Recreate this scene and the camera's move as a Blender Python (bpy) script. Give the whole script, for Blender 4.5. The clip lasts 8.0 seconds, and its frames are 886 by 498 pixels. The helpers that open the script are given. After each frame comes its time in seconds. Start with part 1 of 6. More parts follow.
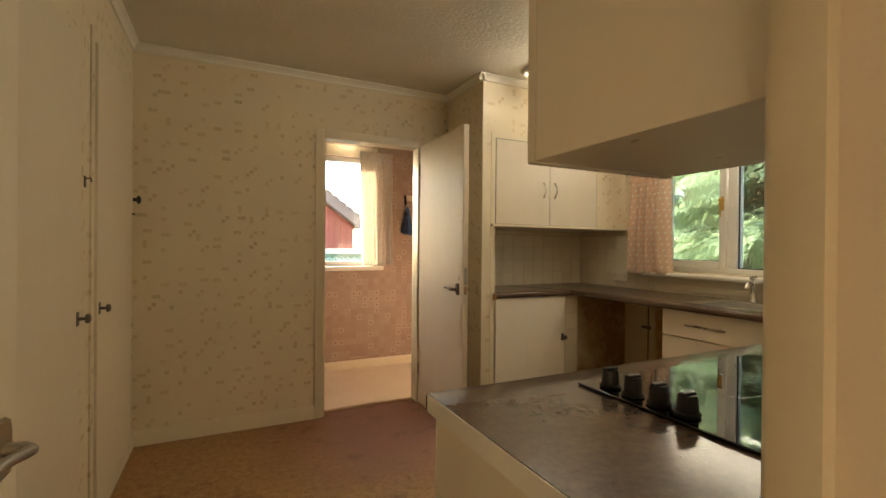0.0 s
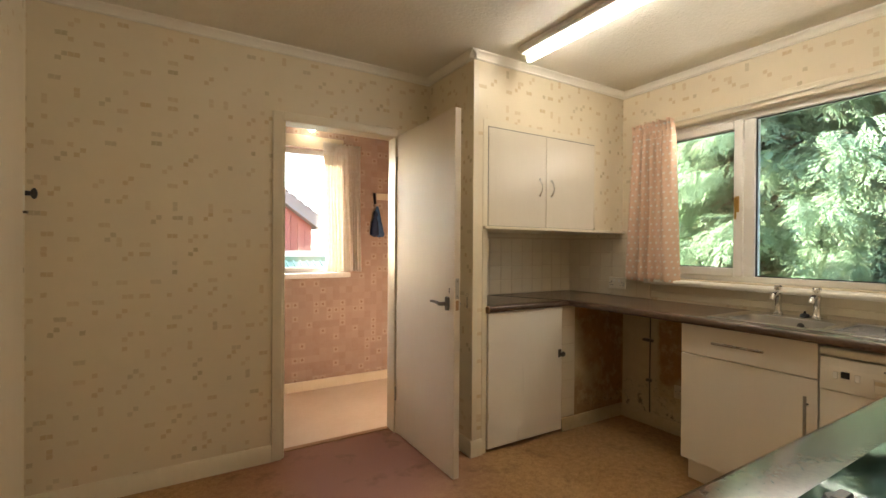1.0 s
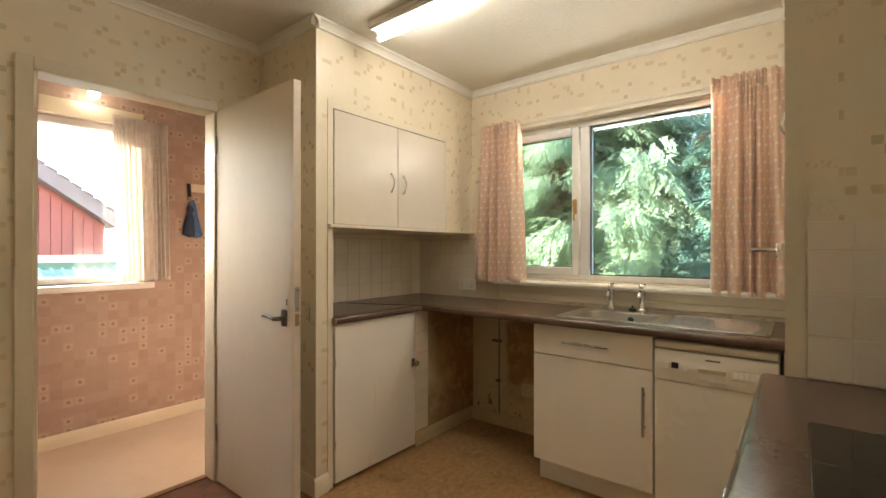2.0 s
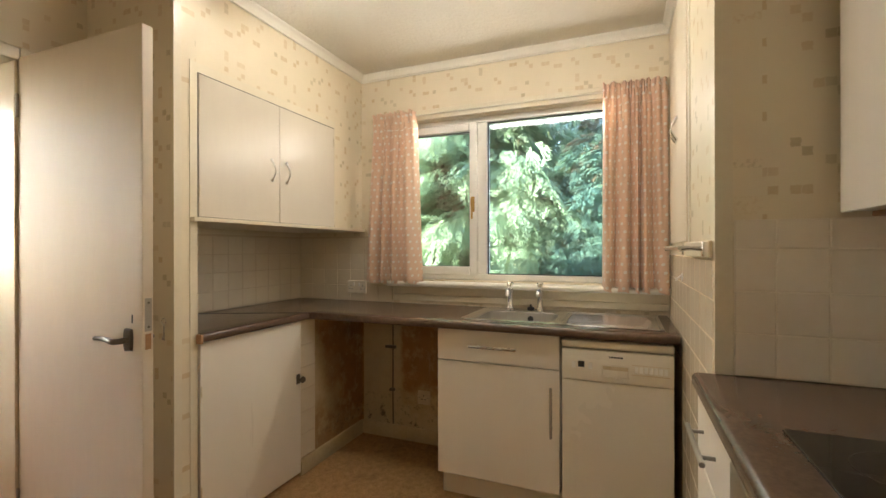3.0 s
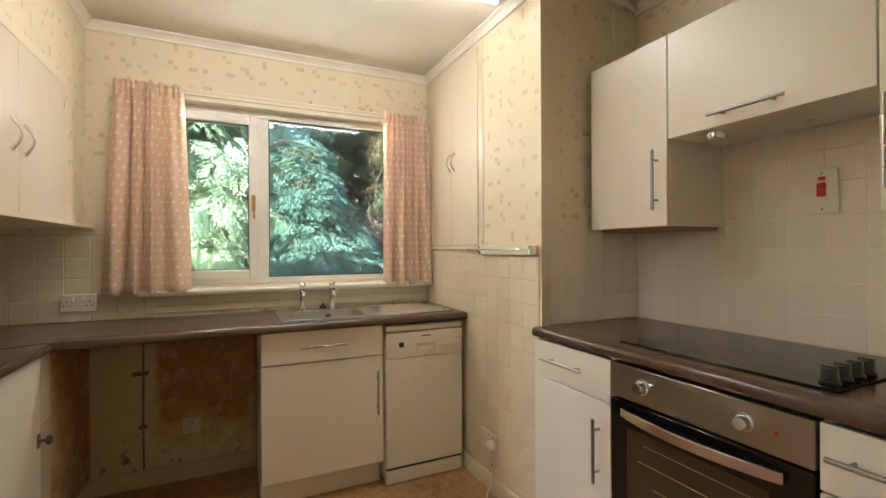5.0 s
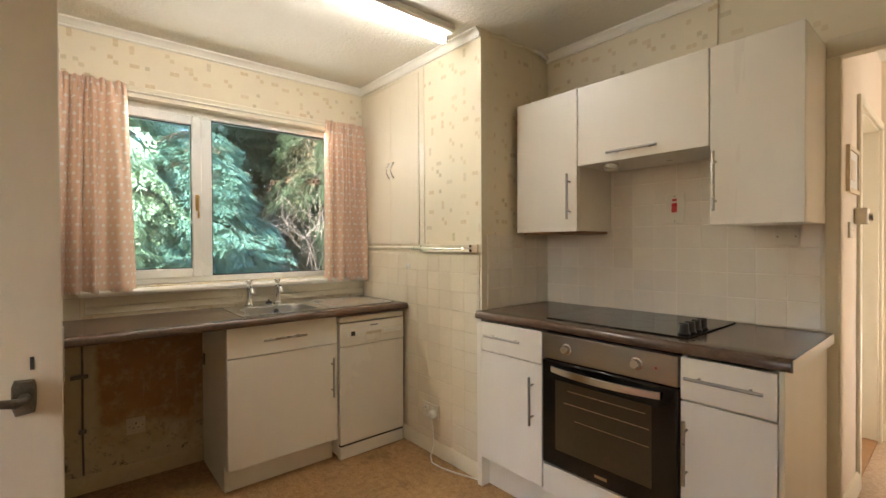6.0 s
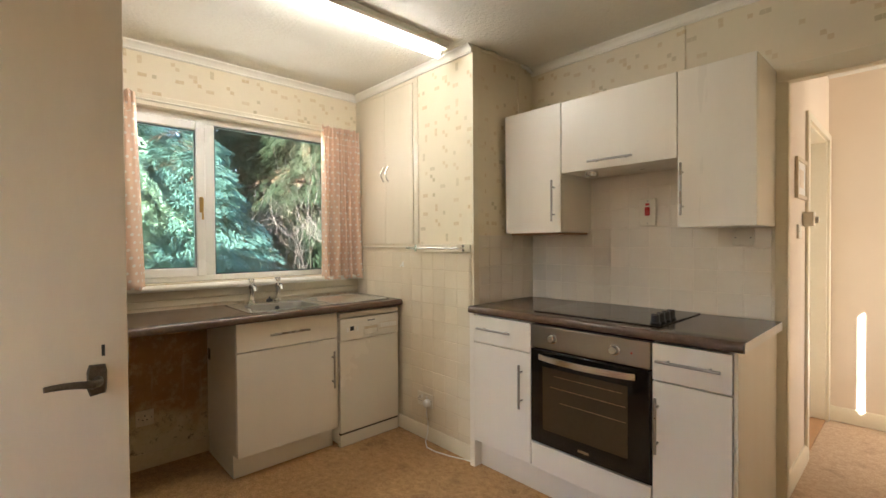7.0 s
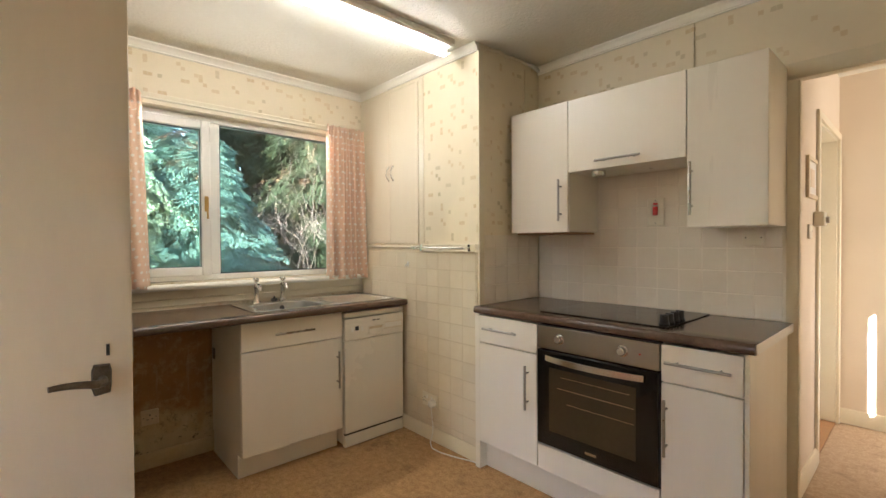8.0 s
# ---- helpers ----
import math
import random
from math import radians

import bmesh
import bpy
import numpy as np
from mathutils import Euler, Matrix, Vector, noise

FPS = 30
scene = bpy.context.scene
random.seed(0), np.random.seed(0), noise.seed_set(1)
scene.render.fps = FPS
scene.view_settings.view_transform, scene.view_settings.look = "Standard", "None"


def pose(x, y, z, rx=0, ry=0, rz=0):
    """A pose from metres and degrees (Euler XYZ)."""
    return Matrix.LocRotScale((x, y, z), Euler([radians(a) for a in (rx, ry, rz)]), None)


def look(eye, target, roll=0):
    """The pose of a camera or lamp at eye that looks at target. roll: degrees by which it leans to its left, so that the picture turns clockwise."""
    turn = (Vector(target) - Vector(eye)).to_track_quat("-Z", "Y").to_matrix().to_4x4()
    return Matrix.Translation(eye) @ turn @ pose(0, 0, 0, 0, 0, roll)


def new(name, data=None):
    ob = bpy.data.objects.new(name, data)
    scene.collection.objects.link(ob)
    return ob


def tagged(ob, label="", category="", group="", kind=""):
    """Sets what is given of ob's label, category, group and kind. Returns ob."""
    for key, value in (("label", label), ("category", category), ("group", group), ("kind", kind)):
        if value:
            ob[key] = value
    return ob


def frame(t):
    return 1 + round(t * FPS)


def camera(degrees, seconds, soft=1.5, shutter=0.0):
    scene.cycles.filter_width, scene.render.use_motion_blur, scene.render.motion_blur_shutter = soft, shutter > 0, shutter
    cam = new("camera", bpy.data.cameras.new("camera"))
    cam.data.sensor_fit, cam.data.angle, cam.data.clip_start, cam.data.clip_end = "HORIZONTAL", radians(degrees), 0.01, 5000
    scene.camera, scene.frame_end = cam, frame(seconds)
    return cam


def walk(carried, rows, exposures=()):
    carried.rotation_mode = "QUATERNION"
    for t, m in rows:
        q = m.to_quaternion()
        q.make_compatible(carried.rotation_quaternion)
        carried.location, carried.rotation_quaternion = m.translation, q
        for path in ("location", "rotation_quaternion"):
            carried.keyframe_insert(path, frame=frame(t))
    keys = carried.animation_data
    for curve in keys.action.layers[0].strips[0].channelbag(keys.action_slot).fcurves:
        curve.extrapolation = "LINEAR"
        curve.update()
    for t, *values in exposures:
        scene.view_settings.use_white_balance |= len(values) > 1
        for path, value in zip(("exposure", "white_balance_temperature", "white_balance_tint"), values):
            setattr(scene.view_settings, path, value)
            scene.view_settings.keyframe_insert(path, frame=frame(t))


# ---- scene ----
cam = camera(89.7, 8.0)

PATH = [
    (0, (1.797, 1.822, 1.206), (2.668, 3.622, 1.197), 0.5),
    (0.5, (1.836, 2.108, 1.221), (2.731, 3.896, 1.215), 0.5),
    (1, (1.86, 2.308, 1.239), (2.896, 4.019, 1.232), 0.4),
    (1.5, (1.951, 2.454, 1.238), (3.282, 3.947, 1.237), 0.3),
    (2.8, (2.12, 2.773, 1.238), (3.925, 3.634, 1.238), -0.2),
    (3, (2.148, 2.827, 1.237), (4.001, 3.578, 1.236), -0.1),
    (3.5, (2.185, 2.999, 1.227), (4.146, 3.391, 1.225), -0.1),
    (4, (2.143, 3.234, 1.226), (4.142, 3.165, 1.228), -0.1),
    (4.5, (2.067, 3.528, 1.234), (3.996, 3.001, 1.234), -0.2),
    (5, (1.95, 3.794, 1.241), (3.761, 2.946, 1.24), -0.3),
    (5.2, (1.914, 3.905, 1.243), (3.666, 2.941, 1.242), -0.3),
    (6.3, (1.796, 4.367, 1.261), (3.283, 3.03, 1.237), -0.3),
    (6.5, (1.775, 4.409, 1.262), (3.251, 3.06, 1.238), -0.3),
    (7, (1.742, 4.469, 1.268), (3.209, 3.11, 1.24), -0.4),
    (7.5, (1.744, 4.49, 1.268), (3.21, 3.129, 1.24), -0.4),
    (8, (1.761, 4.465, 1.266), (3.24, 3.118, 1.238), -0.3),
]
EXPOSURES = [(0.0, 3.64, 7450, 9), (0.6, 3.86, 6850, 10), (1.0, 3.96, 6550, 11), (3.0, 4.18, 6250, 11), (5.0, 4.24, 6100, 11), (8.0, 4.32, 5830, 10)]
walk(cam, [(t, look(eye, target, roll)) for t, eye, target, roll in PATH], EXPOSURES)


# ---- light ----
world = bpy.data.worlds.new("world")
scene.world = world
world.use_nodes = True
SUN = Vector((-0.50, 0.74, 0.45)).normalized()  # towards the sun
_wn = world.node_tree.nodes
_sky = _wn.new("ShaderNodeTexSky")
_sky.sky_type, _sky.sun_disc = "NISHITA", False
_sky.sun_elevation = math.asin(SUN.z)
_sky.sun_rotation = math.atan2(SUN.x, SUN.y)
world.node_tree.links.new(_sky.outputs[0], _wn["Background"].inputs[0])
_wn["Background"].inputs[1].default_value = 0.13
sun = new("sun", bpy.data.lights.new("sun", "SUN"))
sun.data.energy, sun.data.angle, sun.data.color = 3.2, radians(0.6), (1.0, 0.93, 0.82)
sun.matrix_world = look(SUN * 20, (0, 0, 0))


def fill_panel(name, eye, target, sx, sy, watts, color):
    """An added rectangular area lamp that brightens a room."""
    lamp = new(name, bpy.data.lights.new(name, "AREA"))
    lamp.data.shape, lamp.data.size, lamp.data.size_y = "RECTANGLE", sx, sy
    lamp.data.energy, lamp.data.color = watts, color
    lamp.matrix_world = look(eye, target)
    return lamp


# Unseen lamp added before a blank wall to brighten the hall.
fill_panel("hall_fill", (0.66, 0.75, 1.3), (2.0, 0.75, 1.2), 0.7, 1.6, 1.05, (1.0, 0.92, 0.81))
# Narrow strip added under the lintel to fill the kitchen with soft light.
fill_panel("lintel_fill", (4.745, 3.46, 1.98), (2.0, 3.46, 0.95), 1.10, 0.07, 0.46, (1.0, 0.90, 0.76))
# The sky's light in the opening of the utility window.
fill_panel("utility_daylight", (2.66, 6.43, 1.55), (2.66, 5.0, 1.1), 0.90, 0.92, 0.08, (1.0, 0.92, 0.84))


# ---- materials ----
def nodes_of(name):
    m = bpy.data.materials.new(name)
    m.use_nodes = True
    nt = m.node_tree
    return m, nt, nt.nodes["Principled BSDF"]


def node(nt, kind, **values):
    n = nt.nodes.new(kind)
    for k, v in values.items():
        n.inputs[k].default_value = v
    return n


def mathn(nt, op, a, b=None, c=None):
    n = nt.nodes.new("ShaderNodeMath")
    n.operation = op
    for i, v in enumerate((a, b, c)):
        if v is None:
            continue
        if isinstance(v, (int, float)):
            n.inputs[i].default_value = v
        else:
            nt.links.new(v, n.inputs[i])
    return n.outputs[0]


def mixc(nt, fac, a, b):
    n = nt.nodes.new("ShaderNodeMix")
    n.data_type = "RGBA"
    for sock, v in ((n.inputs[0], fac), (n.inputs[6], a), (n.inputs[7], b)):
        if isinstance(v, (int, float)):
            sock.default_value = v
        elif isinstance(v, tuple):
            sock.default_value = (*v, 1) if len(v) == 3 else v
        else:
            nt.links.new(v, sock)
    return n.outputs[2]


def ramp(nt, fac, lo, hi):
    n = nt.nodes.new("ShaderNodeMapRange")
    n.inputs[1].default_value, n.inputs[2].default_value = lo, hi
    nt.links.new(fac, n.inputs[0])
    return n.outputs[0]


def place(nt):
    return nt.nodes.new("ShaderNodeNewGeometry").outputs["Position"]


def scaled(nt, vec, s):
    n = nt.nodes.new("ShaderNodeVectorMath")
    n.operation = "MULTIPLY"
    n.inputs[1].default_value = s
    nt.links.new(vec, n.inputs[0])
    return n.outputs[0]


def noisy(nt, vec, scale, detail=4, rough=0.6):
    n = node(nt, "ShaderNodeTexNoise", Scale=scale, Detail=detail, Roughness=rough)
    nt.links.new(vec, n.inputs["Vector"])
    return n.outputs["Fac"]


def bump(nt, bsdf, height, strength, dist):
    n = node(nt, "ShaderNodeBump", Strength=strength, Distance=dist)
    nt.links.new(height, n.inputs["Height"])
    nt.links.new(n.outputs[0], bsdf.inputs["Normal"])


def surface(name, c1, c2, scale=6.0, rough=0.5, grain=120.0, bumps=0.1, dist=0.002, metal=0.0, stretch=(1, 1, 1), vary=0.0, rvar=0.12, coat=0.0):
    """A plain material with colour variation at two scales, uneven gloss and fine relief."""
    m, nt, b = nodes_of(name)
    p = scaled(nt, place(nt), stretch)
    big, fine = noisy(nt, p, scale), noisy(nt, p, grain, 3)
    mixed = mathn(nt, "ADD", mathn(nt, "MULTIPLY", big, 0.65), mathn(nt, "MULTIPLY", fine, 0.35))
    col = mixc(nt, ramp(nt, mixed, 0.3, 0.7), c1, c2)
    if vary:
        oi = nt.nodes.new("ShaderNodeObjectInfo")
        hv = nt.nodes.new("ShaderNodeHueSaturation")
        nt.links.new(mathn(nt, "MULTIPLY_ADD", oi.outputs["Random"], vary * 2, 1 - vary), hv.inputs["Value"])
        nt.links.new(col, hv.inputs["Color"])
        col = hv.outputs[0]
    nt.links.new(col, b.inputs["Base Color"])
    nt.links.new(mathn(nt, "MULTIPLY_ADD", big, rvar * 2, rough - rvar), b.inputs["Roughness"])
    b.inputs["Metallic"].default_value = metal
    b.inputs["Coat Weight"].default_value = coat
    if bumps:
        bump(nt, b, fine, bumps, dist)
    return m


def wallpaper(name, axis, ground, blot, cell=0.0235):
    """Cream paper printed on a fine lattice with scattered tan and olive squares, some in pairs; axis: the one along which the wall runs."""
    m, nt, b = nodes_of(name)
    p = place(nt)
    wob = node(nt, "ShaderNodeTexNoise", Scale=90.0, Detail=2.0)
    nt.links.new(p, wob.inputs["Vector"])
    sep = nt.nodes.new("ShaderNodeSeparateXYZ")
    nt.links.new(p, sep.inputs[0])
    ragged = mathn(nt, "MULTIPLY_ADD", wob.outputs["Fac"], 0.008, -0.004)
    u0 = mathn(nt, "ADD", sep.outputs["X" if axis == "x" else "Y"], ragged)
    v0 = mathn(nt, "ADD", sep.outputs["Z"], ragged)
    u, v = mathn(nt, "DIVIDE", mathn(nt, "ADD", u0, 20.0), cell), mathn(nt, "DIVIDE", mathn(nt, "ADD", v0, 3.0), cell)
    fu, fv = mathn(nt, "FLOOR", u), mathn(nt, "FLOOR", v)
    # one motif in each block of four by four squares: a single square, two side by side, or two cornerwise
    bu, bv = mathn(nt, "FLOOR", mathn(nt, "DIVIDE", fu, 4.0)), mathn(nt, "FLOOR", mathn(nt, "DIVIDE", fv, 4.0))
    lu, lv = mathn(nt, "SUBTRACT", fu, mathn(nt, "MULTIPLY", bu, 4.0)), mathn(nt, "SUBTRACT", fv, mathn(nt, "MULTIPLY", bv, 4.0))
    xyz = nt.nodes.new("ShaderNodeCombineXYZ")
    nt.links.new(bu, xyz.inputs[0]), nt.links.new(bv, xyz.inputs[1])
    wn = nt.nodes.new("ShaderNodeTexWhiteNoise")
    wn.noise_dimensions = "3D"
    nt.links.new(xyz.outputs[0], wn.inputs["Vector"])
    rgb = nt.nodes.new("ShaderNodeSeparateColor")
    nt.links.new(wn.outputs["Color"], rgb.inputs[0])
    r, g, kind = rgb.outputs
    mu, mv = mathn(nt, "FLOOR", mathn(nt, "MULTIPLY", r, 2.99)), mathn(nt, "FLOOR", mathn(nt, "MULTIPLY", g, 2.99))

    def square(du, dv):
        return mathn(nt, "MULTIPLY", mathn(nt, "COMPARE", lu, mathn(nt, "ADD", mu, du), 0.1), mathn(nt, "COMPARE", lv, mathn(nt, "ADD", mv, dv), 0.1))
    total = square(0.0, 0.0)
    total = mathn(nt, "ADD", total, mathn(nt, "MULTIPLY", square(1.0, 0.0), mathn(nt, "LESS_THAN", kind, 0.28)))
    total = mathn(nt, "ADD", total, mathn(nt, "MULTIPLY", square(1.0, 1.0), mathn(nt, "GREATER_THAN", kind, 0.72)))
    total = mathn(nt, "ADD", total, mathn(nt, "MULTIPLY", square(0.0, 1.0), mathn(nt, "COMPARE", kind, 0.5, 0.05)))
    rim = mathn(nt, "MAXIMUM", mathn(nt, "ABSOLUTE", mathn(nt, "SUBTRACT", mathn(nt, "FRACT", u), 0.5)), mathn(nt, "ABSOLUTE", mathn(nt, "SUBTRACT", mathn(nt, "FRACT", v), 0.5)))
    total = mathn(nt, "MULTIPLY", total, ramp(nt, rim, 0.52, 0.42))
    total = mathn(nt, "MULTIPLY", total, mathn(nt, "LESS_THAN", wn.outputs["Value"], 0.82))
    total = mathn(nt, "MULTIPLY", total, mathn(nt, "MULTIPLY_ADD", g, 0.38, 0.38))
    hue = mathn(nt, "GREATER_THAN", r, 0.62)
    fade = noisy(nt, p, 2.5)
    fine = noisy(nt, p, 260, 2)
    base = mixc(nt, ramp(nt, fade, 0.3, 0.7), ground, tuple(c * 0.93 for c in ground))
    wash = mathn(nt, "MULTIPLY", ramp(nt, noisy(nt, p, 17, 3), 0.50, 0.72), 0.20)
    base = mixc(nt, wash, base, (0.74, 0.66, 0.44))
    washed = mathn(nt, "MULTIPLY", total, mathn(nt, "MULTIPLY_ADD", noisy(nt, p, 60), 0.7, 0.55))
    ink = mixc(nt, hue, blot, (0.47, 0.38, 0.20))
    nt.links.new(mixc(nt, washed, base, ink), b.inputs["Base Color"])
    b.inputs["Roughness"].default_value = 0.55
    bump(nt, b, mathn(nt, "ADD", fine, mathn(nt, "MULTIPLY", total, 0.4)), 0.12, 0.002)
    return m


def block_paper(name):
    """Utility paper: blocks of pinkish brown, some pale with a small motif."""
    m, nt, b = nodes_of(name)
    sep = nt.nodes.new("ShaderNodeSeparateXYZ")
    nt.links.new(place(nt), sep.inputs[0])
    c = 0.062
    v = mathn(nt, "DIVIDE", sep.outputs["Z"], c)
    u = mathn(nt, "DIVIDE", mathn(nt, "ADD", mathn(nt, "ADD", sep.outputs["X"], sep.outputs["Y"]), 20), c)
    xyz = nt.nodes.new("ShaderNodeCombineXYZ")
    nt.links.new(mathn(nt, "FLOOR", u), xyz.inputs[0]), nt.links.new(mathn(nt, "FLOOR", v), xyz.inputs[1])
    wn = nt.nodes.new("ShaderNodeTexWhiteNoise")
    nt.links.new(xyz.outputs[0], wn.inputs["Vector"])
    r = wn.outputs["Value"]
    fu = mathn(nt, "ABSOLUTE", mathn(nt, "SUBTRACT", mathn(nt, "FRACT", u), 0.5))
    fv = mathn(nt, "ABSOLUTE", mathn(nt, "SUBTRACT", mathn(nt, "FRACT", v), 0.5))
    edge = mathn(nt, "MAXIMUM", fu, fv)
    pale = mathn(nt, "MULTIPLY", mathn(nt, "GREATER_THAN", r, 0.78), mathn(nt, "LESS_THAN", edge, 0.36))
    rad = mathn(nt, "SQRT", mathn(nt, "ADD", mathn(nt, "MULTIPLY", fu, fu), mathn(nt, "MULTIPLY", fv, fv)))
    motif = mathn(nt, "MULTIPLY", mathn(nt, "LESS_THAN", rad, mathn(nt, "MULTIPLY_ADD", noisy(nt, place(nt), 60), 0.26, 0.05)), pale)
    base = mixc(nt, r, (0.38, 0.250, 0.185), (0.47, 0.345, 0.27))
    base = mixc(nt, ramp(nt, noisy(nt, place(nt), 30), 0.3, 0.7), base, mixc(nt, 0.5, base, (0.44, 0.34, 0.27)))
    base = mixc(nt, pale, base, (0.49, 0.38, 0.295))
    base = mixc(nt, motif, base, (0.33, 0.20, 0.14))
    nt.links.new(base, b.inputs["Base Color"])
    b.inputs["Roughness"].default_value = 0.6
    bump(nt, b, noisy(nt, place(nt), 220, 2), 0.1, 0.002)
    return m


def carpet(name, c1, c2, c3):
    m, nt, b = nodes_of(name)
    p = place(nt)
    fine = noisy(nt, p, 150, 3, 0.7)
    mid = noisy(nt, p, 30, 5, 0.7)
    big = noisy(nt, p, 1.6, 3)
    col = mixc(nt, ramp(nt, mathn(nt, "ADD", mathn(nt, "MULTIPLY", fine, 0.6), mathn(nt, "MULTIPLY", mid, 0.4)), 0.41, 0.60), c1, c2)
    sep = nt.nodes.new("ShaderNodeSeparateXYZ")
    nt.links.new(p, sep.inputs[0])
    # worn, redder pile by the utility door
    dx = mathn(nt, "SUBTRACT", sep.outputs["X"], 2.75)
    dy = mathn(nt, "SUBTRACT", sep.outputs["Y"], 4.75)
    d = mathn(nt, "SQRT", mathn(nt, "ADD", mathn(nt, "MULTIPLY", dx, dx), mathn(nt, "MULTIPLY", dy, dy)))
    worn = ramp(nt, mathn(nt, "ADD", d, mathn(nt, "MULTIPLY", big, 0.8)), 1.35, 0.75)
    col = mixc(nt, worn, col, mixc(nt, fine, c3, tuple(c * 1.5 for c in c3)))
    stain = ramp(nt, noisy(nt, p, 5, 4, 0.65), 0.56, 0.72)
    col = mixc(nt, mathn(nt, "MULTIPLY", stain, 0.55), col, tuple(c * 0.45 for c in c1))
    nt.links.new(col, b.inputs["Base Color"])
    b.inputs["Roughness"].default_value = 0.95
    bump(nt, b, fine, 0.7, 0.006)
    return m


def stained(name):
    """Bare plaster under the worktop, brown and mouldy in patches."""
    m, nt, b = nodes_of(name)
    p = place(nt)
    sep = nt.nodes.new("ShaderNodeSeparateXYZ")
    nt.links.new(p, sep.inputs[0])
    wob = mathn(nt, "MULTIPLY_ADD", noisy(nt, p, 5, 5), 0.5, -0.25)
    y, z, x = sep.outputs["Y"], sep.outputs["Z"], sep.outputs["X"]
    # brown field behind the empty space, and on the side wall
    f1 = mathn(nt, "MULTIPLY", ramp(nt, mathn(nt, "ADD", y, mathn(nt, "MULTIPLY", wob, 0.25)), 4.18, 4.15), ramp(nt, mathn(nt, "ADD", z, mathn(nt, "MULTIPLY", wob, 1.1)), 0.16, 0.34))
    # the slanting brown edge here also paints in the worktop's cast shadow
    f2 = mathn(nt, "MULTIPLY", ramp(nt, y, 4.455, 4.46), ramp(nt, mathn(nt, "ADD", mathn(nt, "SUBTRACT", x, mathn(nt, "MULTIPLY", z, -0.45)), wob), 4.50, 4.72))
    f3 = mathn(nt, "MULTIPLY", ramp(nt, y, 4.455, 4.46), ramp(nt, mathn(nt, "ADD", z, wob), 0.42, 0.26))
    brown = mathn(nt, "MINIMUM", mathn(nt, "ADD", f1, mathn(nt, "MAXIMUM", f2, mathn(nt, "MULTIPLY", f3, 0.8))), 1.0)
    blotch = noisy(nt, p, 14, 6, 0.7)
    brown = mathn(nt, "MULTIPLY", brown, ramp(nt, blotch, 0.25, 0.5))
    base = mixc(nt, blotch, (0.50, 0.38, 0.20), (0.66, 0.55, 0.34))
    rust = mixc(nt, noisy(nt, p, 9, 5), (0.20, 0.085, 0.022), (0.46, 0.23, 0.06))
    col = mixc(nt, mathn(nt, "MULTIPLY", brown, 0.92), base, rust)
    mould = mathn(nt, "MULTIPLY", ramp(nt, noisy(nt, p, 24, 6, 0.75), 0.54, 0.64), ramp(nt, mathn(nt, "ADD", z, wob), 0.36, 0.10))
    mould = mathn(nt, "MULTIPLY", mould, ramp(nt, x, 4.30, 4.42))
    col = mixc(nt, mathn(nt, "MULTIPLY", mould, 0.85), col, (0.04, 0.03, 0.025))
    drip = ramp(nt, noisy(nt, scaled(nt, p, (30, 30, 3)), 1.0, 4), 0.60, 0.72)
    col = mixc(nt, mathn(nt, "MULTIPLY", drip, 0.35), col, (0.55, 0.47, 0.33))
    nt.links.new(col, b.inputs["Base Color"])
    b.inputs["Roughness"].default_value = 0.75
    bump(nt, b, blotch, 0.35, 0.006)
    return m


def worktop_mat(name):
    m, nt, b = nodes_of(name)
    p = place(nt)
    a = noisy(nt, p, 75, 6, 0.75)
    vein = noisy(nt, scaled(nt, p, (1, 1.7, 1)), 9, 6, 0.7)
    col = mixc(nt, ramp(nt, mathn(nt, "ADD", mathn(nt, "MULTIPLY", a, 0.6), mathn(nt, "MULTIPLY", vein, 0.4)), 0.33, 0.70), (0.078, 0.047, 0.030), (0.150, 0.094, 0.060))
    nt.links.new(col, b.inputs["Base Color"])
    nt.links.new(mathn(nt, "MULTIPLY_ADD", vein, 0.05, 0.17), b.inputs["Roughness"])
    bump(nt, b, a, 0.006, 0.0005)
    return m


